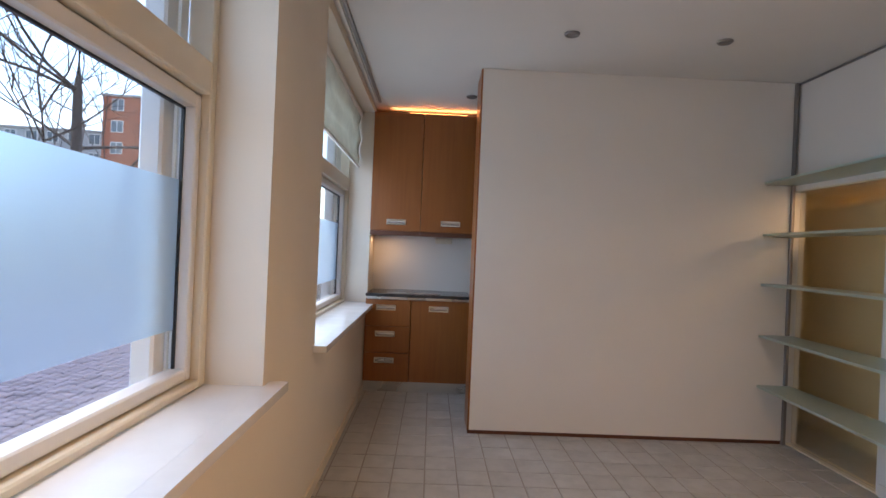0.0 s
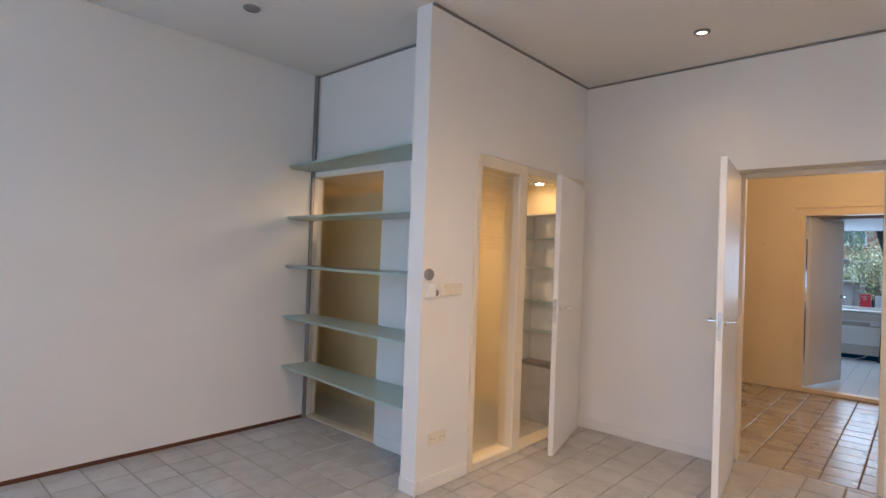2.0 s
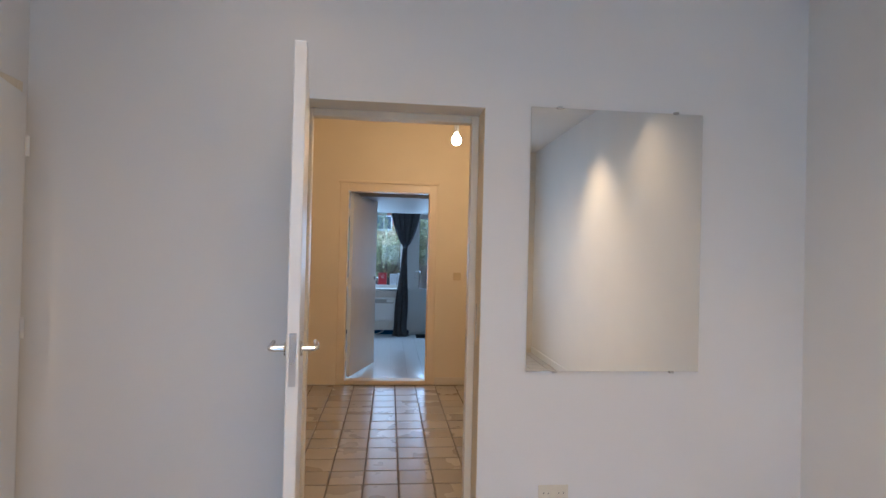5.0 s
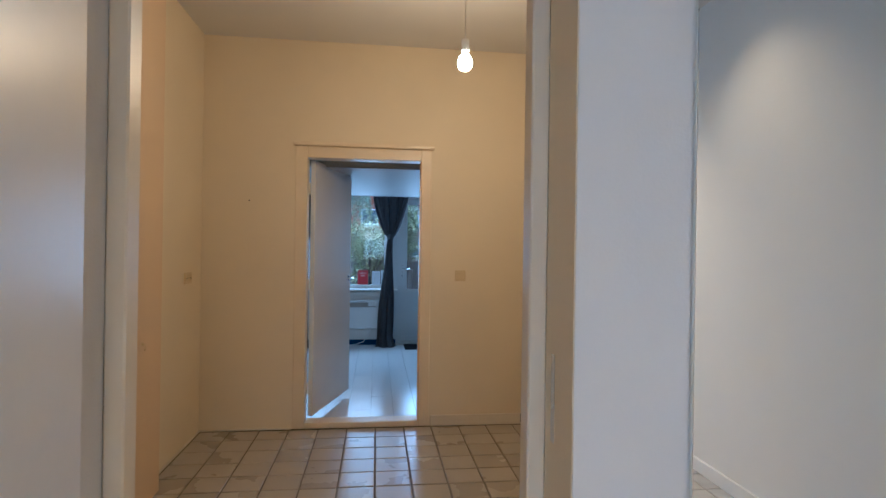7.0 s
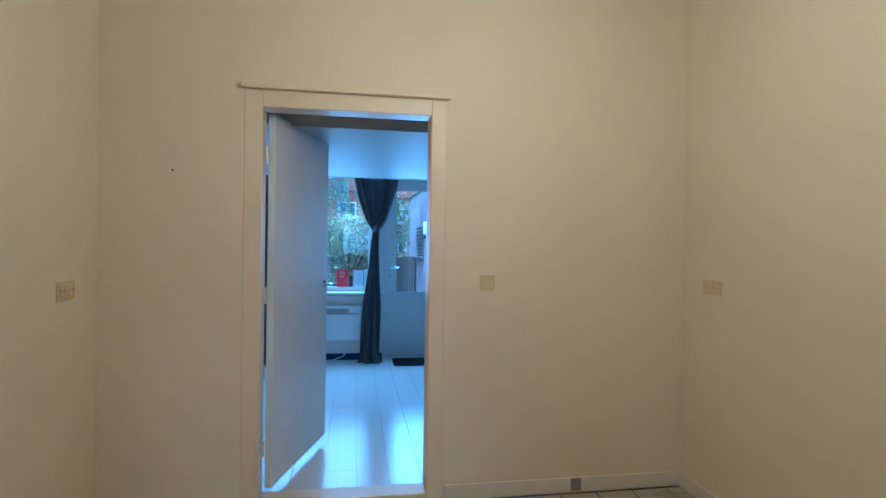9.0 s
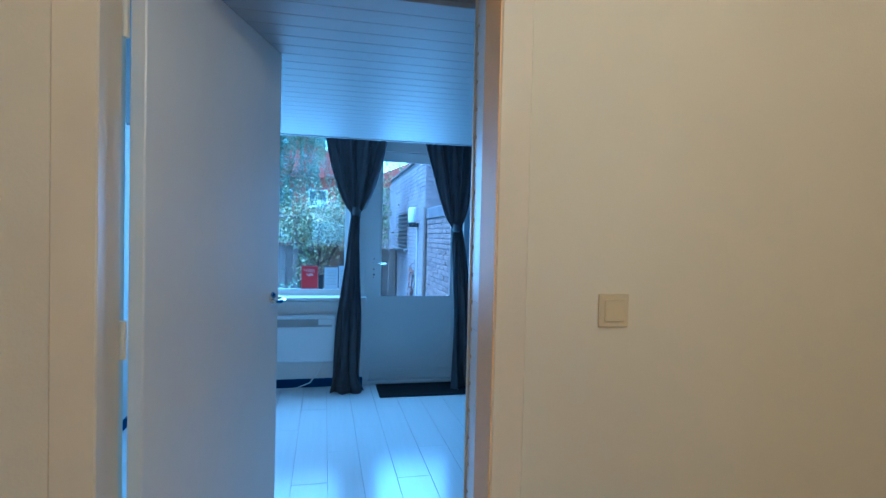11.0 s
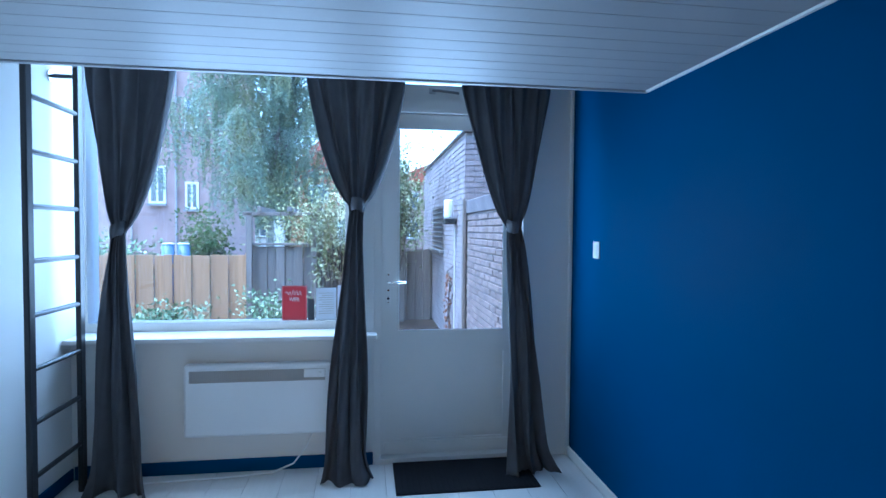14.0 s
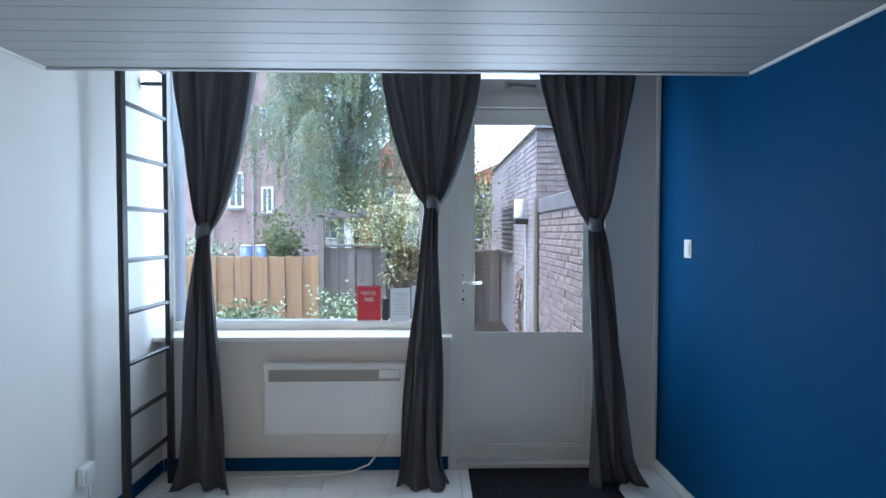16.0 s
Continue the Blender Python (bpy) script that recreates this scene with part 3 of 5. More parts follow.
# bathroom shelf unit seen through the gap of the door
cab = thing("shelf_unit", "white open shelf unit with glass shelves in bathroom", "shelf unit")
part("back", boxes((4.44, 4.462, 2.325, 2.64, 0.52, 1.84)), PLASTIC, cab)
part("side", boxes((4.29, 4.4395, 2.30, 2.3245, 0.52, 1.84)), PLASTIC, cab)
part("side", boxes((4.29, 4.4395, 2.6405, 2.665, 0.52, 1.84)), PLASTIC, cab)
part("top", boxes((4.28, 4.462, 2.295, 2.67, 1.8405, 1.855)), FRAMEPAINT, cab)
for z in (1.63, 1.36, 1.06, 0.79):
    part("shelf", boxes((4.30, 4.4395, 2.325, 2.64, z, z + 0.008)), GREENGLASS, cab, "glass shelf")
part("bottom_board", boxes((4.27, 4.4395, 2.30, 2.665, 0.49, 0.5195)), GREYMETAL, cab)
part("base", boxes((4.26, 4.462, 2.295, 2.67, 0.0, 0.487), bevel=0.004), TILE, cab, "tiled grey base")
# the rear spot is unseen, added to even out the bathroom and its glass panel
for x, y, watts in ((4.28, 2.50, 0.18), (3.55, 3.30, 2.7)):
    bl = thing("bathroom_light", "small round recessed bathroom ceiling spot, lit", "ceiling spot", group="bathroom ceiling spots")
    part("ring", lathe(bmesh.new(), [(0.038, 0.0), (0.055, 0.0), (0.055, -0.006), (0.048, -0.014), (0.038, -0.012)], pose(x, y, 2.134)), PLASTIC, bl, smooth=True)
    part("diffuser", lathe(bmesh.new(), [(0.037, -0.002), (0.037, -0.012), (0.026, -0.020), (0.003, -0.023)], pose(x, y, 2.134)), LITLAMP, bl, "lit warm diffuser", smooth=True)
    lamp("bathroom_lamp", "AREA", look((x, y, 2.10), (x, y + 0.01, 0)), watts, WARM, 0.09)
structure("wall_bath_east", boxes((4.4635, 4.4665, 2.282, 4.549, 0.0, 2.134)), BATHPAINT, "yellow-cream painted bathroom wall", "wall")

# glass shelves beside the bathroom
for z in (2.14, 1.715, 1.31, 0.89, 0.48):
    bm = bmesh.new()
    vs = [bm.verts.new(p) for p in ((2.455, 2.282, z - 0.01), (2.848, 2.282, z - 0.01), (2.848, 3.862, z - 0.01), (2.575, 3.862, z - 0.01))]
    f0 = bm.faces.new(vs)
    ext = bmesh.ops.extrude_face_region(bm, geom=[f0])
    bmesh.ops.translate(bm, vec=(0, 0, 0.018), verts=[v for v in ext["geom"] if isinstance(v, bmesh.types.BMVert)])
    sh = thing("glass_shelf", "thick green-tinted glass wall shelf", "shelf", group="glass shelves beside the bathroom")
    part("plate", bm, GREENGLASS, sh)
    part("support", boxes((2.60, 2.846, 3.864, 3.884, z - 0.016, z - 0.011)), STEEL, sh)


# doors
def lever(parent, x, y, z, side, along, m=CHROME):
    """A lever handle on a rose: side is the face direction (y), along the way the lever points (x)."""
    h = part("handle", lathe(bmesh.new(), [(0.024, 0), (0.026, 0.004), (0.022, 0.009), (0.009, 0.010), (0.009, 0.045)], pose(x, y, z, -90 * side)), m, parent, "chrome lever handle", smooth=False)
    bm = bmesh.new()
    path_tube(bm, [(x, y + side * 0.045, z), (x + along * 0.02, y + side * 0.055, z), (x + along * 0.07, y + side * 0.056, z - 0.003), (x + along * 0.12, y + side * 0.05, z + 0.004)], [0.009, 0.010, 0.009, 0.007])
    part("lever", bm, m, h, smooth=True)


def flush_door(name, label, hinge, rz, width, height, hz=1.06, flip=1, hinges=GLOSS):
    """A flush leaf that lies along +x from its hinge before it is turned."""
    d = thing(name, label, "door", (hinge[0], hinge[1], hinge[2]), rz, kind="structure")
    part("leaf", boxes((0.0, width, -0.02, 0.02, 0.0, height), bevel=0.003), GLOSS, d)
    lever(d, width - 0.065, 0.0205, hz, 1, -1)
    lever(d, width - 0.065, -0.0205, hz, -1, -1)
    part("latch_plate", boxes((width + 0.0003, width + 0.002, -0.011, 0.011, hz - 0.11, hz + 0.06)), STEEL, d)
    for z in (0.22, 1.05, height - 0.22):
        bm = bmesh.new()
        tube(bm, (-0.012, 0.024 * flip, z - 0.045), (-0.012, 0.024 * flip, z + 0.045), 0.009)
        part("hinge", bm, hinges, d)
    return d


def frame_boards(name, label, x0, x1, y0, y1, top, w, m=FRAMEPAINT, z0=0.0):
    structure(name, boxes((x0, x1, y0, y0 + w, z0, top), (x0, x1, y1 - w, y1, z0, top), (x0, x1, y0 + w, y1 - w, top - w, top), bevel=0.004), m, label, "door frame")


# door between front and middle room
frame_boards("trim_door_frame", "cream painted door frame in a thick wall", XE + 0.16, X2 - 0.005, D1[0] + 0.001, D1[1] - 0.001, D1[2] - 0.001, 0.04)
ang = math.degrees(math.atan2(0.815 - 0.925, 3.645 - 4.455))
flush_door("door_1", "white flush door standing wide open into the front room", (4.452, 0.928, 0.012), ang, 0.815, 2.09, 1.09, flip=-1)
structure("door_strike_plate", boxes((XE + 0.10, XE + 0.12, D1[0] + 0.001, D1[0] + 0.004, 1.0, 1.18)), STEEL, "steel strike plate in the door reveal", "strike plate")
# bathroom door and its glazed side light
# added cream sheet tints the white reveal like the dim, yellowish light there
structure("trim_reveal_lining", boxes((XE + 0.002, XE + 0.159, D1[0] + 0.0003, D1[0] + 0.0028, 0.0, D1[2] - 0.002)), CREAM, "cream sheet on the door reveal, dim warm light in its colour", "trim")
structure("trim_bath_frame", boxes((2.937, 2.985, 2.140, 2.275, 0, 2.14), (3.44, 3.545, 2.140, 2.275, 0, 2.14), (4.385, 4.418, 2.140, 2.275, 0, 2.14),
                                   (2.985, 3.44, 2.140, 2.275, 2.06, 2.14), (3.545, 4.385, 2.140, 2.275, 2.08, 2.14), (2.985, 3.44, 2.140, 2.275, 0, 0.05), bevel=0.004), FRAMEPAINT, "cream painted frame round bathroom door and side light", "door frame")
sl = thing("window_4", "tall reeded glass side light beside bathroom door", "glass panel", kind="structure")
part("pane", boxes((2.983, 3.442, 2.20, 2.206, 0.048, 2.062)), REED, sl).visible_shadow = False
part("ribs", boxes(*[(2.99, 3.43, 2.1935, 2.199, 1.50 + 0.028 * k, 1.514 + 0.028 * k) for k in range(19)]), REED, sl).visible_shadow = False
ang = math.degrees(math.atan2(1.939 - 2.145, 3.61 - 4.38))
flush_door("door_2", "white flush bathroom door standing ajar", (4.372, 2.118, 0.012), ang, 0.79, 2.06, 1.08, flip=1)
structure("door_threshold", boxes((3.546, 4.384, 2.142, 2.28, 0.0, 0.018), bevel=0.003), FRAMEPAINT, "pale bathroom door threshold", "threshold")
# doorway to the garden room
FX0 = X2E - 0.004
structure("trim_garden_frame", boxes((FX0, X2E + 0.13, D2[0] + 0.012, D2[0] + 0.095, 0, D2[2] - 0.008), (FX0, X2E + 0.13, D2[1] - 0.09, D2[1], 0, D2[2] - 0.008),
                                     (FX0, X2E + 0.13, D2[0] + 0.095, D2[1] - 0.09, D2[2] - 0.095, D2[2] - 0.008), bevel=0.004), CREAMFRAME, "cream painted door frame flush with the wall", "door frame")
# thin added sheet that carries the lamp-warmed colour of this one jamb
structure("trim_garden_jamb", boxes((FX0 + 0.0015, X2E + 0.128, D2[0] + 0.0952, D2[0] + 0.0985, 0.002, D2[2] - 0.097)), JAMBTINT, "doorway jamb sheet with the bulb's warm light in its colour", "door frame")
structure("trim_head_moulding", boxes((X2E - 0.034, X2E - 0.0005, D2[0] - 0.006, D2[1] + 0.014, D2[2] - 0.007, D2[2] + 0.022), bevel=0.005), CREAMFRAME, "projecting head moulding above the door frame", "trim")
structure("trim_threshold", boxes((FX0 - 0.004, X2E + 0.13, D2[0] + 0.096, D2[1] - 0.091, 0.0, 0.045), bevel=0.005), CREAMFRAME, "cream painted raised threshold", "threshold")
ang = math.degrees(math.atan2(0.703 - 0.945, 8.677 - 7.875))
flush_door("door_3", "white flush door standing open into the garden room", (7.875, 0.945, 0.05), ang, 0.845, 2.03, 1.06, flip=1, hinges=FRAMEPAINT)

# boarded lining of the doorway on the garden room side
ln = thing("door_lining", "white slatted boards lining the doorway reveal", "door lining", kind="structure")
PINE = wood_mat("raw_pine", (0.52, 0.34, 0.20), (0.42, 0.26, 0.14), 0.6, axis=2)
part("backing", boxes((7.938, 8.037, 0.0305, 0.063, 0.0, D2[2] - 0.04)), PINE, ln, "bare pine backing")
part("side_panel", boxes((7.853, 7.9352, 0.0305, 0.0662, 0.0, D2[2] - 0.04)), GLOSS, ln)
part("edge_post", boxes((8.0385, 8.0545, 0.0305, 0.072, 0.0, D2[2] - 0.04), bevel=0.003), FRAMEPAINT, ln)
board_me = mesh_of("board", boxes((7.936, 8.0195, 0.0633, 0.0665, 0.0, 0.0826), bevel=0.0004), GLOSS)
end_me = mesh_of("board_end", boxes((8.0198, 8.037, 0.0633, 0.0665, 0.0, 0.072), bevel=0.001), GLOSS)
for k in range(25):
    for me in (board_me, end_me):
        o = new(me.name.split(".")[0], me)
        o.parent = ln
        o.matrix_basis = pose(0, 0, 0.012 + 0.083 * k)
# small fixtures
def wall_box(name, label, category, m, w, h, kind_parts, material=CREAMPLASTIC, depth=0.008):
    """A wall plate that lies in the xz plane and faces -y, before it is turned by m."""
    t = thing(name, label, category)
    t.matrix_basis = m
    part("plate", boxes((-w / 2, w / 2, -depth, -0.0005, -h / 2, h / 2), bevel=0.003, seg=2), material, t)
    if kind_parts == "sockets":
        for s in (-1, 1):
            c = (s * w / 4, 0) if w > h else (0, s * h / 4)
            r = min(w, h) * (0.36 if abs(w - h) > 0.02 else 0.2)
            cup = part("outlet", lathe(bmesh.new(), [(r * 0.95, 0.0), (r, 0.003), (r * 0.85, 0.004), (r * 0.8, 0.001), (0.001, 0.001)], pose(c[0], -depth - 0.0003, c[1], 90), 20), material, t)
            for q in (-1, 1):
                bm = bmesh.new()
                tube(bm, (c[0] + q * r * 0.42, -depth - 0.003, c[1]), (c[0] + q * r * 0.42, -depth - 0.0015, c[1]), 0.003, 8)
                part("pin_hole", bm, INK, cup)
    elif kind_parts == "switch":
        part("rocker", boxes((-w * 0.33, w * 0.33, -depth - 0.005, -depth - 0.0003, -h * 0.33, h * 0.33), bevel=0.002), material, t)
    elif kind_parts == "switches":
        for k in (-1, 0, 1):
            part("rocker", boxes((k * w * 0.31 - w * 0.13, k * w * 0.31 + w * 0.13, -depth - 0.005, -depth - 0.0003, -h * 0.33, h * 0.33), bevel=0.002), material, t)
    return t


EAST, SOUTHWALL, NORTHWALL, WESTFACE = -90, 180, 0, 90
wall_box("socket", "cream double wall socket", "socket", pose(XE, -0.31, 0.27, 0, 0, EAST), 0.15, 0.075, "sockets", PALEPLASTIC)
wall_box("socket", "pale cream double wall socket low on the wall", "socket", pose(2.63, 2.153, 0.31, 0, 0, NORTHWALL), 0.16, 0.07, "sockets", PALEPLASTIC)
wall_box("light_switch", "cream triple light switch plate", "switch", pose(2.72, 2.153, 1.23, 0, 0, NORTHWALL), 0.20, 0.075, "switches", PALEPLASTIC)
th = thing("thermostat", "round grey thermostat dial on the wall", "thermostat")
part("dial", lathe(bmesh.new(), [(0.036, 0), (0.036, 0.012), (0.030, 0.022), (0.012, 0.024)], pose(2.50, 2.1525, 1.325, 90), 24), GREYMETAL, th, smooth=False)
ic = thing("intercom", "small white wall intercom with a dark button", "intercom")
part("body", boxes((2.475, 2.555, 2.130, 2.1525, 1.185, 1.27), bevel=0.004), PLASTIC, ic)
part("button", lathe(bmesh.new(), [(0.02, 0), (0.02, 0.012), (0.014, 0.016)], pose(2.57, 2.1525, 1.21, 90), 16), GREYMETAL, ic)
wall_box("socket", "cream double wall socket at chest height", "socket", pose(7.428, Y2N, 1.165, 0, 0, NORTHWALL), 0.14, 0.08, "sockets", OLDPLASTIC)
wall_box("socket", "cream double wall socket at chest height", "socket", pose(7.46, Y2S, 1.182, 0, 0, SOUTHWALL), 0.15, 0.08, "sockets", OLDPLASTIC)
wall_box("light_switch", "square cream light switch beside the doorway", "switch", pose(X2E, -0.225, 1.185, 0, 0, EAST), 0.085, 0.085, "switch", OLDPLASTIC)
wall_box("floor_socket", "small grey cable box on the skirting", "cable box", pose(X2E - 0.014, -0.754, 0.05, 0, 0, EAST), 0.06, 0.07, "", GREYMETAL)
wall_box("light_switch", "white light switch on the blue wall", "switch", pose(10.95, Y3S, 1.315, 0, 0, SOUTHWALL), 0.075, 0.095, "switch", PLASTIC)
wall_box("socket", "white double socket on the blue wall", "socket", pose(9.09, Y3S, 1.31, 0, 0, SOUTHWALL), 0.10, 0.11, "sockets", PLASTIC)
wall_box("socket", "white wall socket low beside the ladder", "socket", pose(10.62, Y3N, 0.305, 0, 0, NORTHWALL), 0.085, 0.085, "switch", PLASTIC, 0.03)


hk = thing("wall_hook", "small worn metal wall hook on the peach pier", "hook")
bm = bmesh.new()
path_tube(bm, [(6.476, Y2N - 0.1005, 0.875), (6.476, Y2N - 0.115, 0.873), (6.476, Y2N - 0.118, 0.850), (6.476, Y2N - 0.112, 0.842)], 0.004, 6)
part("prong", bm, OLDPLASTIC, hk, smooth=True)
part("base", lathe(bmesh.new(), [(0.009, 0), (0.009, 0.003), (0.004, 0.004)], pose(6.476, Y2N - 0.1003, 0.875, 90), 12), OLDPLASTIC, hk)
nl = thing("nail", "small dark nail in the cream wall", "nail")
part("head", lathe(bmesh.new(), [(0.0055, 0), (0.0055, 0.004), (0.002, 0.005)], pose(X2E - 0.0003, 1.397, 1.741, 0, -90), 10), INK, nl)

# mirror and recessed spots
mr = thing("wall_mirror", "frameless rectangular wall mirror with steel clips", "mirror")
part("glass", boxes((XE - 0.014, XE - 0.004, -1.042, -0.155, 0.866, 2.16), bevel=0.001), MIRROR, mr)
part("backing", boxes((XE - 0.0035, XE - 0.0003, -1.035, -0.162, 0.873, 2.153)), GREYMETAL, mr)
for y, z in ((-0.30, 0.864), (-0.90, 0.864), (-0.30, 2.162), (-0.90, 2.162)):
    part("clip", boxes((XE - 0.018, XE - 0.0003, y - 0.012, y + 0.012, z - 0.006, z + 0.006), bevel=0.001), STEEL, mr)


def downlight(x, y, lit, z=H1):
    d = thing("ceiling_spot", "round recessed ceiling spot, lit" if lit else "round recessed ceiling spot, unlit", "ceiling spot", group="recessed ceiling spots")
    part("ring", lathe(bmesh.new(), [(0.032, 0.0), (0.052, 0.0), (0.052, -0.006), (0.046, -0.014), (0.034, -0.016), (0.032, -0.004)], pose(x, y, z - 0.0008)), GREYMETAL, d, "grey metal ring", smooth=True)
    part("bulb", lathe(bmesh.new(), [(0.030, -0.001), (0.030, -0.006), (0.02, -0.009), (0.002, -0.010)], pose(x, y, z - 0.0008)), LITLAMP if lit else GREYMETAL, d, smooth=True)


for x, y in ((0.76, 3.12), (1.80, 3.12), (0.20, 4.70)):
    downlight(x, y, False)
# the two at y 0.30 are unseen, added to brighten partition and walls
SPOTS_AND_FILLS = ((3.83, 1.02, 0.12, 165), (2.50, 0.30, 0.8, 165), (1.15, 0.30, 2.6, 165), (2.75, -1.2, 0.4, 110), (1.65, -1.2, 1.3, 90))
for x, y, share, cone in SPOTS_AND_FILLS:
    downlight(x, y, True)
    lamp("spot_lamp", "SPOT", look((x, y, 2.94), (x, y, 0)), SPOT_W * share, WARM, 0.2 if cone > 120 else 0.08, spot=cone)

# pendant bulb of the middle room
pb = thing("pendant_bulb", "bare glowing bulb on a ceiling cord", "pendant lamp")
bm = bmesh.new()
tube(bm, (6.31, -0.012, 2.48), (6.31, -0.012, H1), 0.004, 6)
part("cord", bm, PLASTIC, pb)
part("rose", lathe(bmesh.new(), [(0.045, 0), (0.04, -0.03), (0.01, -0.045)], pose(6.31, -0.012, H1 - 0.0005)), PLASTIC, pb)
part("lamp_holder", lathe(bmesh.new(), [(0.02, 0.06), (0.022, 0.0), (0.018, -0.005)], pose(6.31, -0.012, 2.44)), PLASTIC, pb)
part("bulb", lathe(bmesh.new(), [(0.014, 0.055), (0.018, 0.036), (0.031, 0.020), (0.039, 0.0), (0.039, -0.018), (0.032, -0.036), (0.018, -0.048), (0.003, -0.052)], pose(6.31, -0.012, 2.385)), BULB, pb, "lit frosted bulb", smooth=True)
lamp("bulb_lamp", "POINT", pose(6.31, -0.012, 2.25), BULB_W, (1.0, 0.55, 0.22), 0.05)

# loft of the garden room, its white boards darkened to hold their shade
lf = thing("loft", "low sleeping loft, white boarded underside in shade-grey paint", "loft", kind="structure")
part("frame", boxes((X3 + 0.001, LOFT_X - 0.03, Y3S + 0.001, Y3N - 0.001, LOFT_Z + 0.016, LOFT_Z + 0.17)), LOFTSHADE, lf)
part("fascia", boxes((LOFT_X - 0.029, LOFT_X, Y3S + 0.001, Y3N - 0.001, LOFT_Z - 0.006, LOFT_Z + 0.18), bevel=0.003), LOFTSHADE, lf, "white front fascia board toned shade grey")
pitch = 0.098
n = int((LOFT_X - 0.03 - X3) / pitch)
bm0 = boxes((0, pitch - 0.0018, Y3S + 0.02, Y3N - 0.02, 0, 0.0155), bevel=0.0013)
me = mesh_of("board", bm0, LOFTSHADE)
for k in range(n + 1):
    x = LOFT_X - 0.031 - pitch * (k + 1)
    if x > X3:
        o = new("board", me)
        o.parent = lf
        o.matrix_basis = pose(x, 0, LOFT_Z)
part("edge_trim", boxes((X3 + 0.01, LOFT_X - 0.03, Y3S + 0.0015, Y3S + 0.019, LOFT_Z - 0.008, LOFT_Z + 0.015), bevel=0.003), GLOSS, lf)
part("edge_trim", boxes((X3 + 0.01, LOFT_X - 0.03, Y3N - 0.019, Y3N - 0.0015, LOFT_Z - 0.008, LOFT_Z + 0.015), bevel=0.003), GLOSS, lf)

# ladder
ld = thing("ladder", "black steel loft ladder with round rungs", "ladder", (0, 1.70, 0))
XN, XF = 10.755, 11.19
for x in (XN, XF):
    part("rail", boxes((x - 0.024, x + 0.024, -0.013, 0.013, 0.0, 2.85), bevel=0.004), BLACKMETAL, ld)
for k in range(11):
    bm = bmesh.new()
    tube(bm, (XN + 0.0245, 0, 0.264 + 0.2493 * k), (XF - 0.0245, 0, 0.264 + 0.2493 * k), 0.0125, 10)
    part("rung", bm, BLACKMETAL, ld, smooth=False)
bm = bmesh.new()
tube(bm, (XF - 0.02, 0.0135, 2.20), (XF - 0.02, Y3N - 1.70 - 0.011, 2.20), 0.011)
br = part("wall_bracket", bm, BLACKMETAL, ld)
part("fixing_plate", lathe(bmesh.new(), [(0.03, 0), (0.03, 0.008), (0.015, 0.01)], pose(XF - 0.02, Y3N - 1.70 - 0.0005, 2.20, 90), 16), STEEL, br)

# garden window
gw = thing("window_5", "large single-pane white timber garden window", "window", kind="structure")
XG = 11.52
part("window_frame", boxes((XG - 0.05, XG + 0.05, W3[0] + 0.001, 0.322, W3[2], W3[3]), (XG - 0.05, XG + 0.05, 1.798, Y3N - 0.001, W3[2], W3[3]),
                           (XG - 0.05, XG + 0.05, 0.322, 1.798, W3[2], 0.854), (XG - 0.05, XG + 0.05, 0.322, 1.798, W3[3] - 0.08, W3[3])), GLOSS, gw)
p = part("pane", boxes((XG + 0.01, XG + 0.016, 0.315, 1.805, 0.845, W3[3] - 0.07)), GLASS, gw)
p.visible_shadow = False
part("window_sill", boxes((11.233, XG - 0.051, 0.13, Y3N - 0.002, 0.777, 0.804), bevel=0.004), GLOSS, gw, "white painted window board")

# garden door
gd = thing("door_4", "white half-glazed garden door, closed", "door", kind="structure")
xa, xb = 11.375, 11.415
part("door_frame", boxes((X3E - 0.012, 11.47, 0.104, 0.1445, 0, DG[2]), (X3E - 0.012, 11.47, -0.799, -0.767, 0, DG[2]), (X3E - 0.012, 11.47, -0.767, 0.104, 0.0, 0.03),
                         (X3E + 0.005, 11.47, -0.767, 0.104, 2.125, 2.20), (X3E + 0.005, 11.47, -0.767, 0.104, DG[2] - 0.06, DG[2])), GLOSS, gd)
part("leaf", boxes((xa, xb, 0.004, 0.102, 0.033, 2.12), (xa, xb, -0.765, -0.665, 0.033, 2.12), (xa, xb, -0.665, 0.004, 0.033, 0.125), (xa, xb, -0.665, 0.004, 0.665, 0.793), (xa, xb, -0.665, 0.004, 2.036, 2.12)), GLOSS, gd)
part("panel", boxes((xa + 0.012, xb - 0.012, -0.665, 0.004, 0.125, 0.665)), GLOSS, gd)
part("weatherbar", boxes((xa - 0.012, xa - 0.0005, -0.74, 0.08, 0.05, 0.115), bevel=0.004), GLOSS, gd)
p = part("pane", boxes((11.393, 11.398, -0.672, 0.011, 0.786, 2.043)), GLASS, gd)
p.visible_shadow = False
part("glazing_bead", boxes((xa - 0.004, xa + 0.008, -0.665, 0.004, 0.7935, 0.804), (xa - 0.004, xa + 0.008, -0.007, 0.0035, 0.805, 2.03), (xa - 0.004, xa + 0.008, -0.6645, -0.654, 0.805, 2.03), bevel=0.002), GLOSS, gd)
lp = part("lock_plate", boxes((xa - 0.003, xa - 0.0003, 0.046, 0.076, 0.96, 1.16), bevel=0.001), GLOSS, gd, "painted-over lock plate with bare keyholes")
bm = bmesh.new()
path_tube(bm, [(xa - 0.003, 0.060, 1.10), (xa - 0.045, 0.060, 1.10), (xa - 0.05, 0.03, 1.10), (xa - 0.047, -0.045, 1.103)], [0.008, 0.008, 0.008, 0.006])
part("lever", bm, CHROME, lp, smooth=True)
bm = bmesh.new()
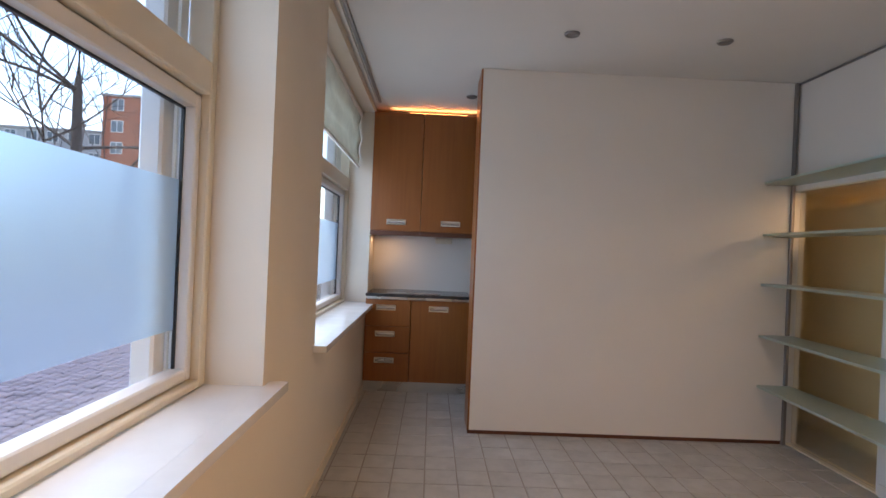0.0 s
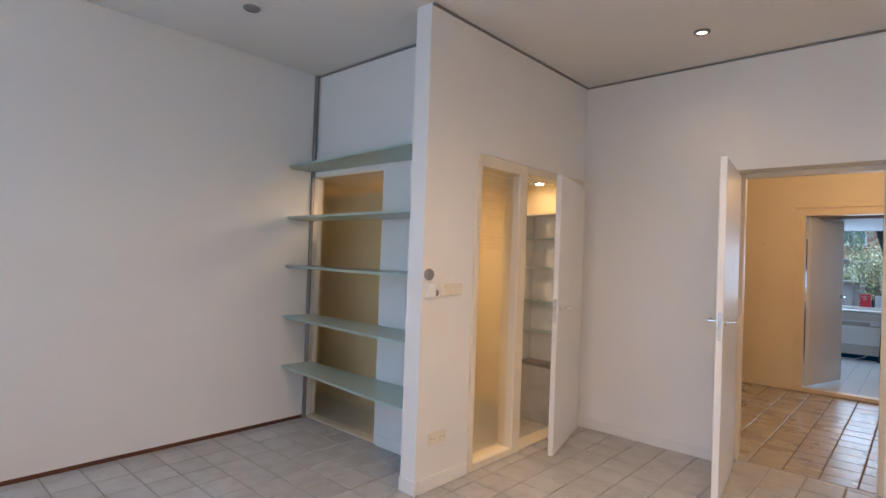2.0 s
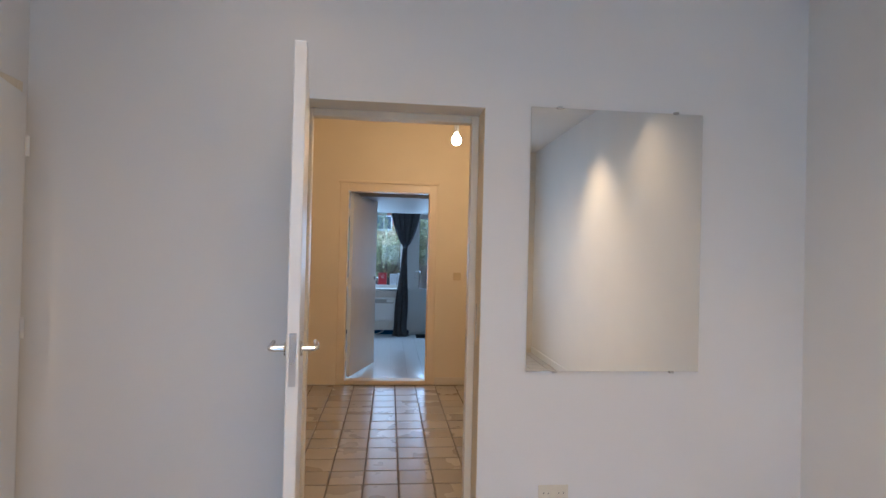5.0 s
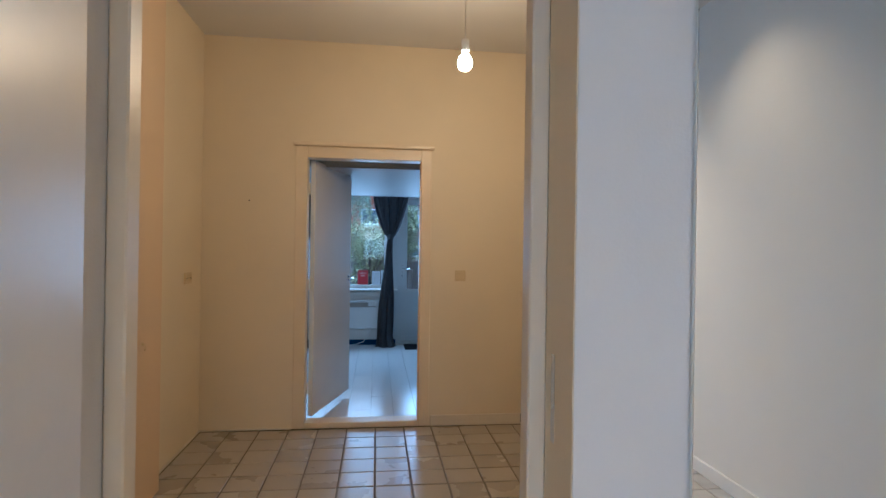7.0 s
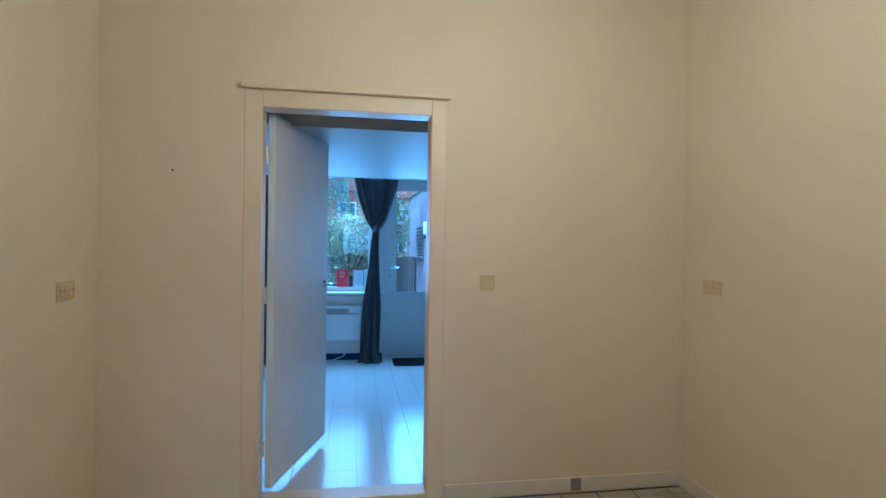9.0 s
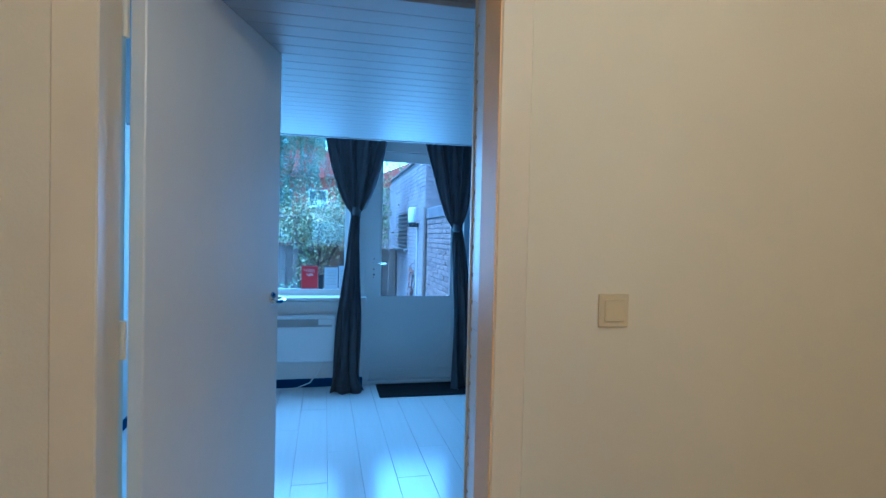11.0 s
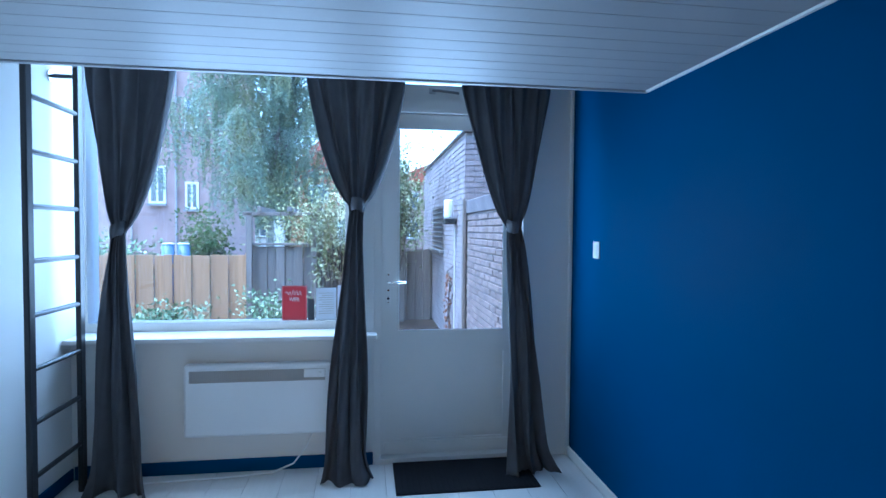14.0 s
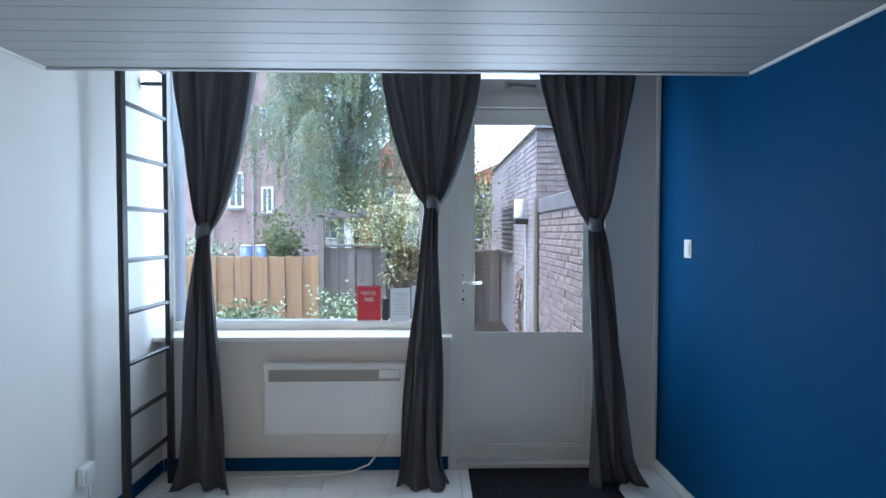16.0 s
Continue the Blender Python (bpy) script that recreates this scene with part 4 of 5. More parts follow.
tube(bm, (xa - 0.007, 0.060, 1.0), (xa - 0.0003, 0.060, 1.0), 0.008, 12)
part("keyhole", bm, INK, lp)
RUST = mat("rusty_steel", (0.20, 0.09, 0.045), 0.7, var=0.1, scale=40, fine=200, bump=0.1)
for z, r in ((1.145, 0.005), (1.05, 0.006), (0.975, 0.004)):
    bm = bmesh.new()
    tube(bm, (xa - 0.006, 0.060, z), (xa - 0.0031, 0.060, z), r, 10)
    part("screw", bm, RUST, lp, "rusty screw head")
part("fanlight", boxes((xa, xb, -0.765, -0.715, 2.202, DG[2] - 0.065), (xa, xb, 0.052, 0.102, 2.202, DG[2] - 0.065), (xa, xb, -0.715, 0.052, 2.202, 2.30), (xa, xb, -0.715, 0.052, DG[2] - 0.13, DG[2] - 0.065)), GLOSS, gd, "white tilting fanlight sash")
p = part("fanlight_pane", boxes((11.393, 11.398, -0.722, 0.06, 2.293, DG[2] - 0.12)), GLASS, gd)
p.visible_shadow = False
bm = bmesh.new()
path_tube(bm, [(xa - 0.02, -0.20, 2.262), (xa - 0.035, -0.24, 2.26), (xa - 0.03, -0.36, 2.25)], 0.008)
lt = part("latch", bm, GREYMETAL, gd, "dark window latch", smooth=True)
part("latch_base", boxes((xa - 0.02, xa - 0.0003, -0.22, -0.18, 2.245, 2.28), bevel=0.003), STEEL, lt)


# curtains
def curtain(label, top, tie, bottom, tie_z, folds, seed, x=11.12, ztop=2.78):
    """A curtain tied in the middle. top, tie, bottom: its two edges along y at those heights."""
    rnd = random.Random(seed)
    c = thing("curtain", label, "curtain", group="dark curtains at the garden window")
    nu, nv = folds * 10, 70
    ph = [rnd.uniform(-0.5, 0.5) for _ in range(folds + 1)]
    zz = [0.004 + (ztop - 0.004) * (1 - (1 - k / nv)) for k in range(nv + 1)]
    pts = []
    for k, z in enumerate(zz):
        if z >= tie_z:
            s = (z - tie_z) / (2.2 - tie_z)
            e = min(s, 1.3) ** 0.62 if s < 1 else 1 + (s - 1) * 0.35
            a, b = (tie[i] + (top[i] - tie[i]) * e for i in (0, 1))
        else:
            s = (tie_z - z) / tie_z
            e = s ** 0.72
            a, b = (tie[i] + (bottom[i] - tie[i]) * e for i in (0, 1))
        w = abs(b - a)
        amp = min(0.06, 0.020 + 0.14 * (w / folds)) if z > tie_z else 0.026 + 0.012 * s
        low = min(1.0, max(0.0, (tie_z - z) / 0.5))
        slump = max(0.0, 1 - z / 0.16) ** 1.6
        a += 0.02 * slump * (1 if a > b else -1)
        b -= 0.05 * slump * (1 if a > b else -1)
        pinch = math.exp(-((z - tie_z) / 0.06) ** 2)
        row = []
        for i in range(nu + 1):
            u = i / nu
            f = u * folds
            j = int(min(f, folds - 1e-6))
            sag = math.sin(2 * math.pi * (f + 0.25 * ph[j] * math.sin(3 * z + j)))
            sag = 0.75 * sag + 0.45 * math.sin(2 * math.pi * (0.61 * f + 0.3 * seed) + 1.6 * z) + 0.15 * math.sin(2 * math.pi * (1.9 * f + ph[j] * 0.3) + 2.5 * z)
            soft = math.sin(2 * math.pi * (0.36 * f + 0.17 * seed) + 0.7 * z) + 0.35 * math.sin(2 * math.pi * (0.83 * f + ph[0]) - 1.1 * z)
            sag = sag * (1 - 0.8 * low) + soft * 0.8 * low
            y = a + (b - a) * u + 0.010 * math.sin(2 * math.pi * f * 0.5 + 5 * z + seed)
            dx = amp * sag * (1 - 0.35 * pinch) + 0.02 * math.cos(math.pi * (u - 0.5)) * pinch
            dx -= 0.07 * slump * (0.6 + 0.4 * math.sin(5.0 * u + seed))
            row.append((x + dx, y, max(0.004, z + 0.012 * slump * math.sin(4.0 * u + 2 * seed))))
        pts.append(row)
    verts = [p for r in pts for p in r]
    faces = [(k * (nu + 1) + i, k * (nu + 1) + i + 1, (k + 1) * (nu + 1) + i + 1, (k + 1) * (nu + 1) + i) for k in range(nv) for i in range(nu)]
    me = bpy.data.meshes.new("cloth")
    me.from_pydata(verts, [], faces)
    me.materials.append(CURTAIN)
    for p in me.polygons:
        p.use_smooth = True
    o = new("cloth", me)
    o.parent = c
    sol = o.modifiers.new("thickness", "SOLIDIFY")
    sol.thickness = 0.003
    cy, hw = (tie[0] + tie[1]) / 2, abs(tie[1] - tie[0]) / 2 + 0.004
    bm = bmesh.new()
    n = 28
    rings = []
    for k in range(7):
        z = tie_z - 0.035 + 0.07 * k / 6
        bulge = 1 + 0.12 * math.sin(math.pi * k / 6)
        rings.append([bm.verts.new((x + 0.048 * bulge * math.cos(2 * math.pi * i / n), cy + hw * bulge * math.sin(2 * math.pi * i / n), z + 0.018 * math.sin(2 * math.pi * i / n + seed) + 0.004 * math.sin(9 * i))) for i in range(n)])
    for k in range(6):
        for i in range(n):
            bm.faces.new((rings[k][i], rings[k][(i + 1) % n], rings[k + 1][(i + 1) % n], rings[k + 1][i]))
    part("tie_band", bm, CURTAIN, c, "knotted band of the same cloth", smooth=True)
    return c


curtain("charcoal cloth curtain tied in the middle beside ladder", (1.615, 1.19), (1.508, 1.445), (1.635, 1.365), 1.405, 6, 3)
curtain("charcoal cloth curtain tied in the middle between window and door", (0.515, -0.02), (0.272, 0.212), (0.43, 0.185), 1.545, 7, 5)
curtain("charcoal cloth curtain tied in the middle beside garden door", (-0.345, -0.86), (-0.615, -0.672), (-0.64, -0.88), 1.455, 7, 8)
rod = thing("curtain_rod", "dark metal curtain rod above the window", "curtain rod")
bm = bmesh.new()
tube(bm, (11.12, -1.03, 2.785), (11.12, 1.76, 2.785), 0.012)
part("rod", bm, BLACKMETAL, rod)
for y in (-0.99, 0.18, 1.72):
    bm = bmesh.new()
    tube(bm, (11.13, y, 2.785), (11.33, y, 2.785), 0.008)
    part("bracket", bm, BLACKMETAL, rod)

# convector heater
ht = thing("convector_heater", "white wall-mounted electric convector heater", "heater")
part("body", boxes((11.24, 11.315, 0.394, 1.205, 0.236, 0.648), bevel=0.018, seg=3), HEATER, ht)
gr = part("grille_recess", boxes((11.2375, 11.2398, 0.426, 1.172, 0.549, 0.616)), GRILL, ht, "grey outlet grille")
for k in range(58):
    y = 0.556 + 0.0106 * k
    part("slat", boxes((11.232, 11.2372, y, y + 0.0046, 0.551, 0.614)), GRILL, gr)
ctrl = part("control_panel", boxes((11.231, 11.2372, 0.428, 0.545, 0.567, 0.615), bevel=0.002), HEATER, ht)
part("dial", lathe(bmesh.new(), [(0.012, 0), (0.011, 0.008)], pose(11.2308, 0.46, 0.59, 0, -90), 16), PLASTIC, ctrl)
part("bracket", boxes((11.3152, 11.3295, 0.52, 0.56, 0.26, 0.60)), STEEL, ht)
part("bracket", boxes((11.3152, 11.3295, 1.04, 1.08, 0.26, 0.60)), STEEL, ht)
cb = thing("power_cable", "white power cable lying loosely on the floor", "cable")
bm = bmesh.new()
path_tube(bm, [(11.29, 0.50, 0.236), (11.285, 0.54, 0.14), (11.28, 0.61, 0.05), (11.265, 0.72, 0.012), (11.25, 0.86, 0.007), (11.235, 1.02, 0.006), (11.225, 1.20, 0.006), (11.22, 1.38, 0.006), (11.17, 1.54, 0.006), (11.06, 1.68, 0.006), (10.92, 1.75, 0.006), (10.74, 1.78, 0.012), (10.66, 1.79, 0.06), (10.62, 1.79, 0.20), (10.62, 1.79, 0.26)], 0.0055)
part("lead", bm, PLASTIC, cb, smooth=True)

# door mat
dm = thing("door_mat", "black ribbed rubber door mat on the laminate", "mat")
part("base", boxes((10.915, 11.317, -0.771, 0.031, 0.0005, 0.007), bevel=0.002), MATBLACK, dm)
for k in range(25):
    y = -0.763 + 0.032 * k
    part("rib", boxes((10.927, 11.305, y, y + 0.02, 0.0072, 0.0105), bevel=0.001), MATBLACK, dm)


# cards on the window frame
def stand_card(name, label, y0, y1, x, z0, h, material, rz=0):
    c = thing(name, label, "card", (x, (y0 + y1) / 2, z0), rz)
    part("sheet", boxes((-0.002, 0.0, -(y1 - y0) / 2, (y1 - y0) / 2, 0.0005, h)), material, c)
    return c


c = stand_card("red_card", "red greeting card standing against the window", 0.557, 0.706, 11.495, 0.8545, 0.213, RED)
part("border", boxes((-0.0032, -0.0022, -0.072, -0.069, 0.004, 0.209), (-0.0032, -0.0022, 0.069, 0.072, 0.004, 0.209), (-0.0032, -0.0022, -0.069, 0.069, 0.206, 0.209), (-0.0032, -0.0022, -0.069, 0.069, 0.004, 0.007)), mat("pale_red_ink", (0.70, 0.25, 0.27), 0.5, bump=0), c)
WH = mat("white_ink", (0.85, 0.80, 0.80), 0.5, bump=0)
for k, (ya, yb, za) in enumerate(((0.052, -0.042, 0.168), (0.03, -0.03, 0.130))):
    bm = bmesh.new()
    pts = [(-0.0036, ya + (yb - ya) * i / 22, za + 0.014 * math.sin(i * 1.35 + k) + (0.010 if i in (3, 11, 16) else 0)) for i in range(23)]
    path_tube(bm, pts, 0.0016, 5)
    part("script_line", bm, WH, c, "unreadable white script writing")
c = stand_card("paper_leaflet", "pale leaflet with lines of small print at the window", 0.379, 0.500, 11.490, 0.8545, 0.200, PAPER, 8)
for k in range(10):
    part("text_line", boxes((-0.003, -0.0022, -0.045, 0.045 - 0.02 * (k % 3 == 2), 0.04 + 0.014 * k, 0.0435 + 0.014 * k)), GRILL, c)
c = stand_card("paper_leaflet", "pale leaflet half hidden behind the curtain", 0.26, 0.370, 11.490, 0.8545, 0.215, PAPER, -6)
for k in range(9):
    part("text_line", boxes((-0.003, -0.0022, -0.04, 0.04, 0.06 + 0.014 * k, 0.0635 + 0.014 * k)), GRILL, c)
c = stand_card("dark_booklet", "small dark booklet standing between the cards", 0.512, 0.55, 11.497, 0.8545, 0.13, INK)

# pale laminate boards of the garden room
bw, blen = 0.192, 1.26
row = 0
y = Y3S + 0.015
me_cache = {}
lamf = bpy.data.objects["floor_garden_room"]
while y < Y3N - 0.02:
    y1 = min(y + bw, Y3N - 0.016)
    x = X2E + 0.03 - (0.42 * (row % 3))
    while x < 11.33:
        xs, xe = max(x, X2E + 0.14), min(x + blen, 11.33)
        if xe - xs > 0.03:
            key = (round(xe - xs, 3), round(y1 - y, 3))
            if key not in me_cache:
                me_cache[key] = mesh_of("floor_board", boxes((0.0006, key[0] - 0.0006, 0.0006, key[1] - 0.0006, -0.0075, 0.0), bevel=0.0012), LAMINATE)
            o = new("floor_board", me_cache[key])
            o.parent = lamf
            o.matrix_basis = pose(xs, y, 0)
        x += blen
    y += bw
    row += 1


# floor tiles
def tiles(floor, material, x0, x1, y0, y1, ox, oy, px, py, near, name="tile"):
    """Square tiles on a grid; those inside the rectangle near are parts of their own, the others one mesh of the rest."""
    g = 0.005
    whole = mesh_of(name, boxes((-px / 2 + g, px / 2 - g, -py / 2 + g, py / 2 - g, -0.008, 0.0), bevel=0.003), material)
    rest = bmesh.new()
    rnd = random.Random(int(ox * 1000))
    k0, k1 = math.floor((x0 - ox) / px), math.ceil((x1 - ox) / px)
    j0, j1 = math.floor((y0 - oy) / py), math.ceil((y1 - oy) / py)
    for k in range(k0, k1):
        for j in range(j0, j1):
            a, b = max(ox + k * px, x0), min(ox + (k + 1) * px, x1)
            c, d = max(oy + j * py, y0), min(oy + (j + 1) * py, y1)
            if b - a < 0.02 or d - c < 0.02:
                continue
            cut = b - a < px - 1e-4 or d - c < py - 1e-4
            mx, my = (a + b) / 2, (c + d) / 2
            tilt = pose(mx, my, rnd.uniform(-0.0008, 0.0006), rnd.uniform(-0.25, 0.25), rnd.uniform(-0.25, 0.25), rnd.uniform(-0.3, 0.3))
            if not cut and near[0] < mx < near[1] and near[2] < my < near[3]:
                o = new(name, whole)
                o.parent = floor
                o.matrix_basis = tilt
            else:
                w, h = (b - a) / 2 - g, (d - c) / 2 - g
                vs = []
                for z, s in ((-0.008, 0), (-0.002, 0), (0.0, 0.003)):
                    vs.append([rest.verts.new(tilt @ Vector((sx * (w - s), sy * (h - s), z))) for sx, sy in ((-1, -1), (1, -1), (1, 1), (-1, 1))])
                for q in range(2):
                    for i in range(4):
                        rest.faces.new((vs[q][i], vs[q][(i + 1) % 4], vs[q + 1][(i + 1) % 4], vs[q + 1][i]))
                rest.faces.new(vs[2])
    o = part("tile_field", rest, material, floor)
    o["kind"] = "stuff"


tiles(bpy.data.objects["floor_front_room"], TILE, XW, 4.65, YS, 5.09, -0.535, 2.93, 0.213, 0.222, (-0.8, 2.4, 1.5, 5.1))
tiles(bpy.data.objects["floor_middle_room"], TILE2, 4.65, X2E - 0.02, Y2S, Y2N, 5.226, -0.006, 0.207, 0.2165, (4.7, 7.8, -1.4, 1.74))
# outdoors
GZ = -0.12
structure("ground", boxes((-120, XO - 4.2, -120, 120, GZ - 0.30, GZ - 0.02), (XO - 4.2, XO, -120, 120, GZ - 0.30, GZ - 0.03), (11.62, 120, -120, 120, GZ - 0.30, GZ), (XO, 11.62, 6.2, 120, GZ - 0.30, GZ), (XO, 11.62, -120, -2.2, GZ - 0.30, GZ)), SOIL, "dark garden soil and street ground", "ground")


def bricks_into(bm, o, u, n, length, height, skip=None, bw=0.21, bh=0.052, joint=0.012, depth=0.012, seed=1):
    """Running-bond brick faces on a wall: o its corner, u along it, n its outward normal."""
    rnd = random.Random(seed)
    o, u, n = Vector(o), Vector(u), Vector(n)
    z, row = 0.0, 0
    while z + bh < height:
        s = -(bw + joint) / 2 * (row % 2)
        while s < length:
            a, b = max(s, 0), min(s + bw, length)
            if b - a > 0.03 and not (skip and skip(a, b, z, z + bh)):
                d = depth + rnd.uniform(-0.003, 0.004)
                base = [o + u * a + Vector((0, 0, z)), o + u * b + Vector((0, 0, z)), o + u * b + Vector((0, 0, z + bh)), o + u * a + Vector((0, 0, z + bh))]
                v0 = [bm.verts.new(p) for p in base]
                v1 = [bm.verts.new(p + n * d) for p in base]
                bm.faces.new(v1)
                for i in range(4):
                    bm.faces.new((v0[i], v0[(i + 1) % 4], v1[(i + 1) % 4], v1[i]))
            s += bw + joint
        z += bh + joint
        row += 1
    return bm


# brick shed and garden wall
SX, SY = 14.3, -0.94
shed = thing("shed", "old pale-washed brick shed with a louvred window", "shed")
part("wall", boxes((SX + 0.012, 18.6, SY - 3.0, SY - 0.012, GZ, 2.57)), MORTAR, shed)
hole = lambda a, b, z0, z1: b > 1.70 and a < 2.97 and z1 + GZ > 1.12 and z0 + GZ < 1.80
o = part("brickwork", bricks_into(bmesh.new(), (SX + 0.012, SY - 0.012, GZ), (1, 0, 0), (0, 1, 0), 4.5, 2.67, hole, depth=0.006, seed=2), SHEDBRICK, shed)
o["kind"] = "stuff"
o = part("brickwork", bricks_into(bmesh.new(), (SX + 0.012, SY - 0.012, GZ), (0, -1, 0), (-1, 0, 0), 2.9, 2.67, seed=3), BRICK, shed)
o["kind"] = "stuff"
part("roof_edge", boxes((SX - 0.05, 18.65, SY - 3.05, SY + 0.02, 2.571, 2.605), bevel=0.006), GREYMETAL, shed, "grey roof edge strip")
lv = part("louvre_window", boxes((SX + 1.72, SX + 2.95, SY - 0.06, SY - 0.02, 1.12, 1.80)), INK, shed, "dark louvred opening")
for k in range(9):
    bm = boxes((SX + 1.74, SX + 2.93, -0.03, 0.03, -0.004, 0.004))
    bmesh.ops.transform(bm, matrix=pose(0, SY - 0.005, 1.16 + 0.073 * k, 35), verts=bm.verts)
    part("slat", bm, GREYMETAL, lv)
part("louvre_sill", boxes((SX + 1.66, SX + 3.0, SY - 0.02, SY + 0.06, 1.075, 1.118), bevel=0.005), GREYMETAL, lv)
wl = thing("outdoor_wall_lamp", "white opal cylinder wall lamp on the shed", "wall lamp")
part("shade", lathe(bmesh.new(), [(0.055, 0), (0.058, 0.02), (0.058, 0.22), (0.05, 0.235), (0.01, 0.238)], pose(SX + 0.55, SY + 0.10, 1.57)), PLASTIC, wl, "white opal glass shade", smooth=True)
part("holder", boxes((SX + 0.47, SX + 0.63, SY + 0.004, SY + 0.16, 1.495, 1.569), bevel=0.008), BLACKMETAL, wl)
bm = bmesh.new()
tube(bm, (SX + 0.55, SY + 0.018, GZ), (SX + 0.55, SY + 0.018, 1.494), 0.008, 8)
part("conduit", bm, PALEPLASTIC, wl)
vine = thing("dry_vine", "dry brown climbing vine on the shed wall", "vine")
rv = random.Random(4)
bm = bmesh.new()
for k in range(4):
    p = [(SX + 0.75 + 0.05 * k + 0.04 * rv.uniform(-1, 1) * i, SY + 0.025 + 0.02 * rv.random(), GZ + 0.12 * i) for i in range(7 + k)]
    path_tube(bm, p, 0.007, 5)
part("stem", bm, BARK, vine)
bm = bmesh.new()
for k in range(90):
    c = Vector((SX + 0.85 + rv.uniform(-0.14, 0.14), SY + 0.03 + rv.uniform(0, 0.06), GZ + 0.2 + rv.random() ** 1.3 * 0.75))
    q = Euler((rv.uniform(0, 6), rv.uniform(0, 6), rv.uniform(0, 6))).to_matrix()
    bm.faces.new([bm.verts.new(c + q @ Vector(p) * 0.04) for p in ((-0.5, 0, 0), (0, -0.4, 0.1), (0.6, 0, 0), (0, 0.4, 0.1))])
part("dead_leaf", bm, mat("dead_leaf", (0.24, 0.10, 0.05), 0.8, var=0.1, bump=0, rnd=0.3), vine)

gwall = thing("garden_wall", "weathered brown brick garden wall", "wall")
COPING = mat("weathered_coping_concrete", (0.20, 0.175, 0.17), 0.85, var=0.08, scale=3, fine=50, bump=0.25, spec=0.2)
part("core", boxes((11.64, SX - 0.02, SY - 0.22, SY - 0.032, GZ, 1.61)), MORTAR, gwall)
part("coping", boxes((11.64, SX - 0.02, SY - 0.24, SY - 0.008, 1.612, 1.765), bevel=0.008), COPING, gwall, "weathered concrete coping")
bw, bh, jt = 0.208, 0.053, 0.013
part("end_post", boxes((SX - 0.09, SX - 0.021, SY - 0.0075, SY + 0.03, GZ, 1.79), bevel=0.004), GREYWOOD, gwall, "weathered dark wooden end post")
brick_me = mesh_of("brick", boxes((0, bw, -0.02, 0.012, 0, bh), bevel=0.004), BRICK)
half_me = mesh_of("brick", boxes((0, bw / 2 - 0.006, -0.02, 0.012, 0, bh), bevel=0.004), BRICK)
rb = random.Random(12)
rest = bmesh.new()
for r in range(26):
    x = SX - 0.03 - (bw + jt) * 11.6 + (bw + jt) / 2 * (r % 2)
    while x + bw < SX - 0.02:
        if x > 11.65:
            m = pose(x, SY - 0.032 + rb.uniform(-0.003, 0.004), GZ + 0.005 + r * (bh + jt), rb.uniform(-0.6, 0.6), rb.uniform(-0.4, 0.4), rb.uniform(-0.8, 0.8))
            if x > 11.95:
                o = new("brick", brick_me)
                o.parent = gwall
                o.matrix_basis = m
            else:
                cube(rest, 0, bw, -0.02, 0.012, 0, bh, m=m)
        x += bw + jt
o = part("brickwork", rest, BRICK, gwall)
o["kind"] = "stuff"


# fences
def fence(name, label, x, y0, y1, top, material, wob, seed):
    f = thing(name, label, "fence")
    rf = random.Random(seed)
    y = y0
    while y < y1 - 0.05:
        w = rf.uniform(0.125, 0.145)
        dx = 0.016 if len(f.children) % 2 else -0.016
        part("board", boxes((x + dx - 0.009, x + dx + 0.009, y, min(y + w, y1), GZ + 0.0005, top + rf.uniform(-wob, wob)), bevel=0.003), material, f)
        y += w + 0.006
    for z in (GZ + 0.25, top - 0.22):
        part("rail", boxes((x + 0.024, x + 0.06, y0, y1, z, z + 0.07)), material, f)
    for yy in (y0, (y0 + y1) / 2, y1):
        part("post", boxes((x + 0.061, x + 0.13, yy - 0.035, yy + 0.035, GZ, top + 0.03), bevel=0.005), material, f)


FX = 17.2
fence("board_fence", "tan vertical board garden fence", FX, 2.13, 6.4, 0.985, FENCEWOOD, 0.01, 1)
fence("board_fence", "weathered grey board fence under the pergola", FX + 0.02, 0.95, 2.05, 1.13, GREYWOOD, 0.006, 2)
fence("board_fence", "weathered brown board fence beside the shed", FX + 0.05, -0.90, 0.92, 1.09, GREYWOOD, 0.02, 3)
part("capping", boxes((FX - 0.06, FX + 0.14, 0.92, 2.12, 1.15, 1.185), bevel=0.005), GREYWOOD, [o for o in bpy.data.objects if o.name == "board_fence.001"][0])

pg = thing("pergola", "weathered wooden garden pergola", "pergola")
for y in (2.06, 1.04, -0.4):
    part("post", boxes((FX - 0.14, FX - 0.05, y - 0.045, y + 0.045, GZ, 1.675), bevel=0.005), GREYWOOD, pg)
part("beam", boxes((FX - 0.14, FX - 0.07, -0.6, 2.16, 1.63, 1.69), bevel=0.004), GREYWOOD, pg)
for y in (1.88, 1.42, 0.96, 0.5, 0.04):
    part("rafter", boxes((FX - 0.28, FX + 1.2, y - 0.025, y + 0.025, 1.691, 1.775), bevel=0.004), GREYWOOD, pg)


BLUEPLASTIC = mat("blue_plastic", (0.13, 0.19, 0.30), 0.45, var=0.04, bump=0)
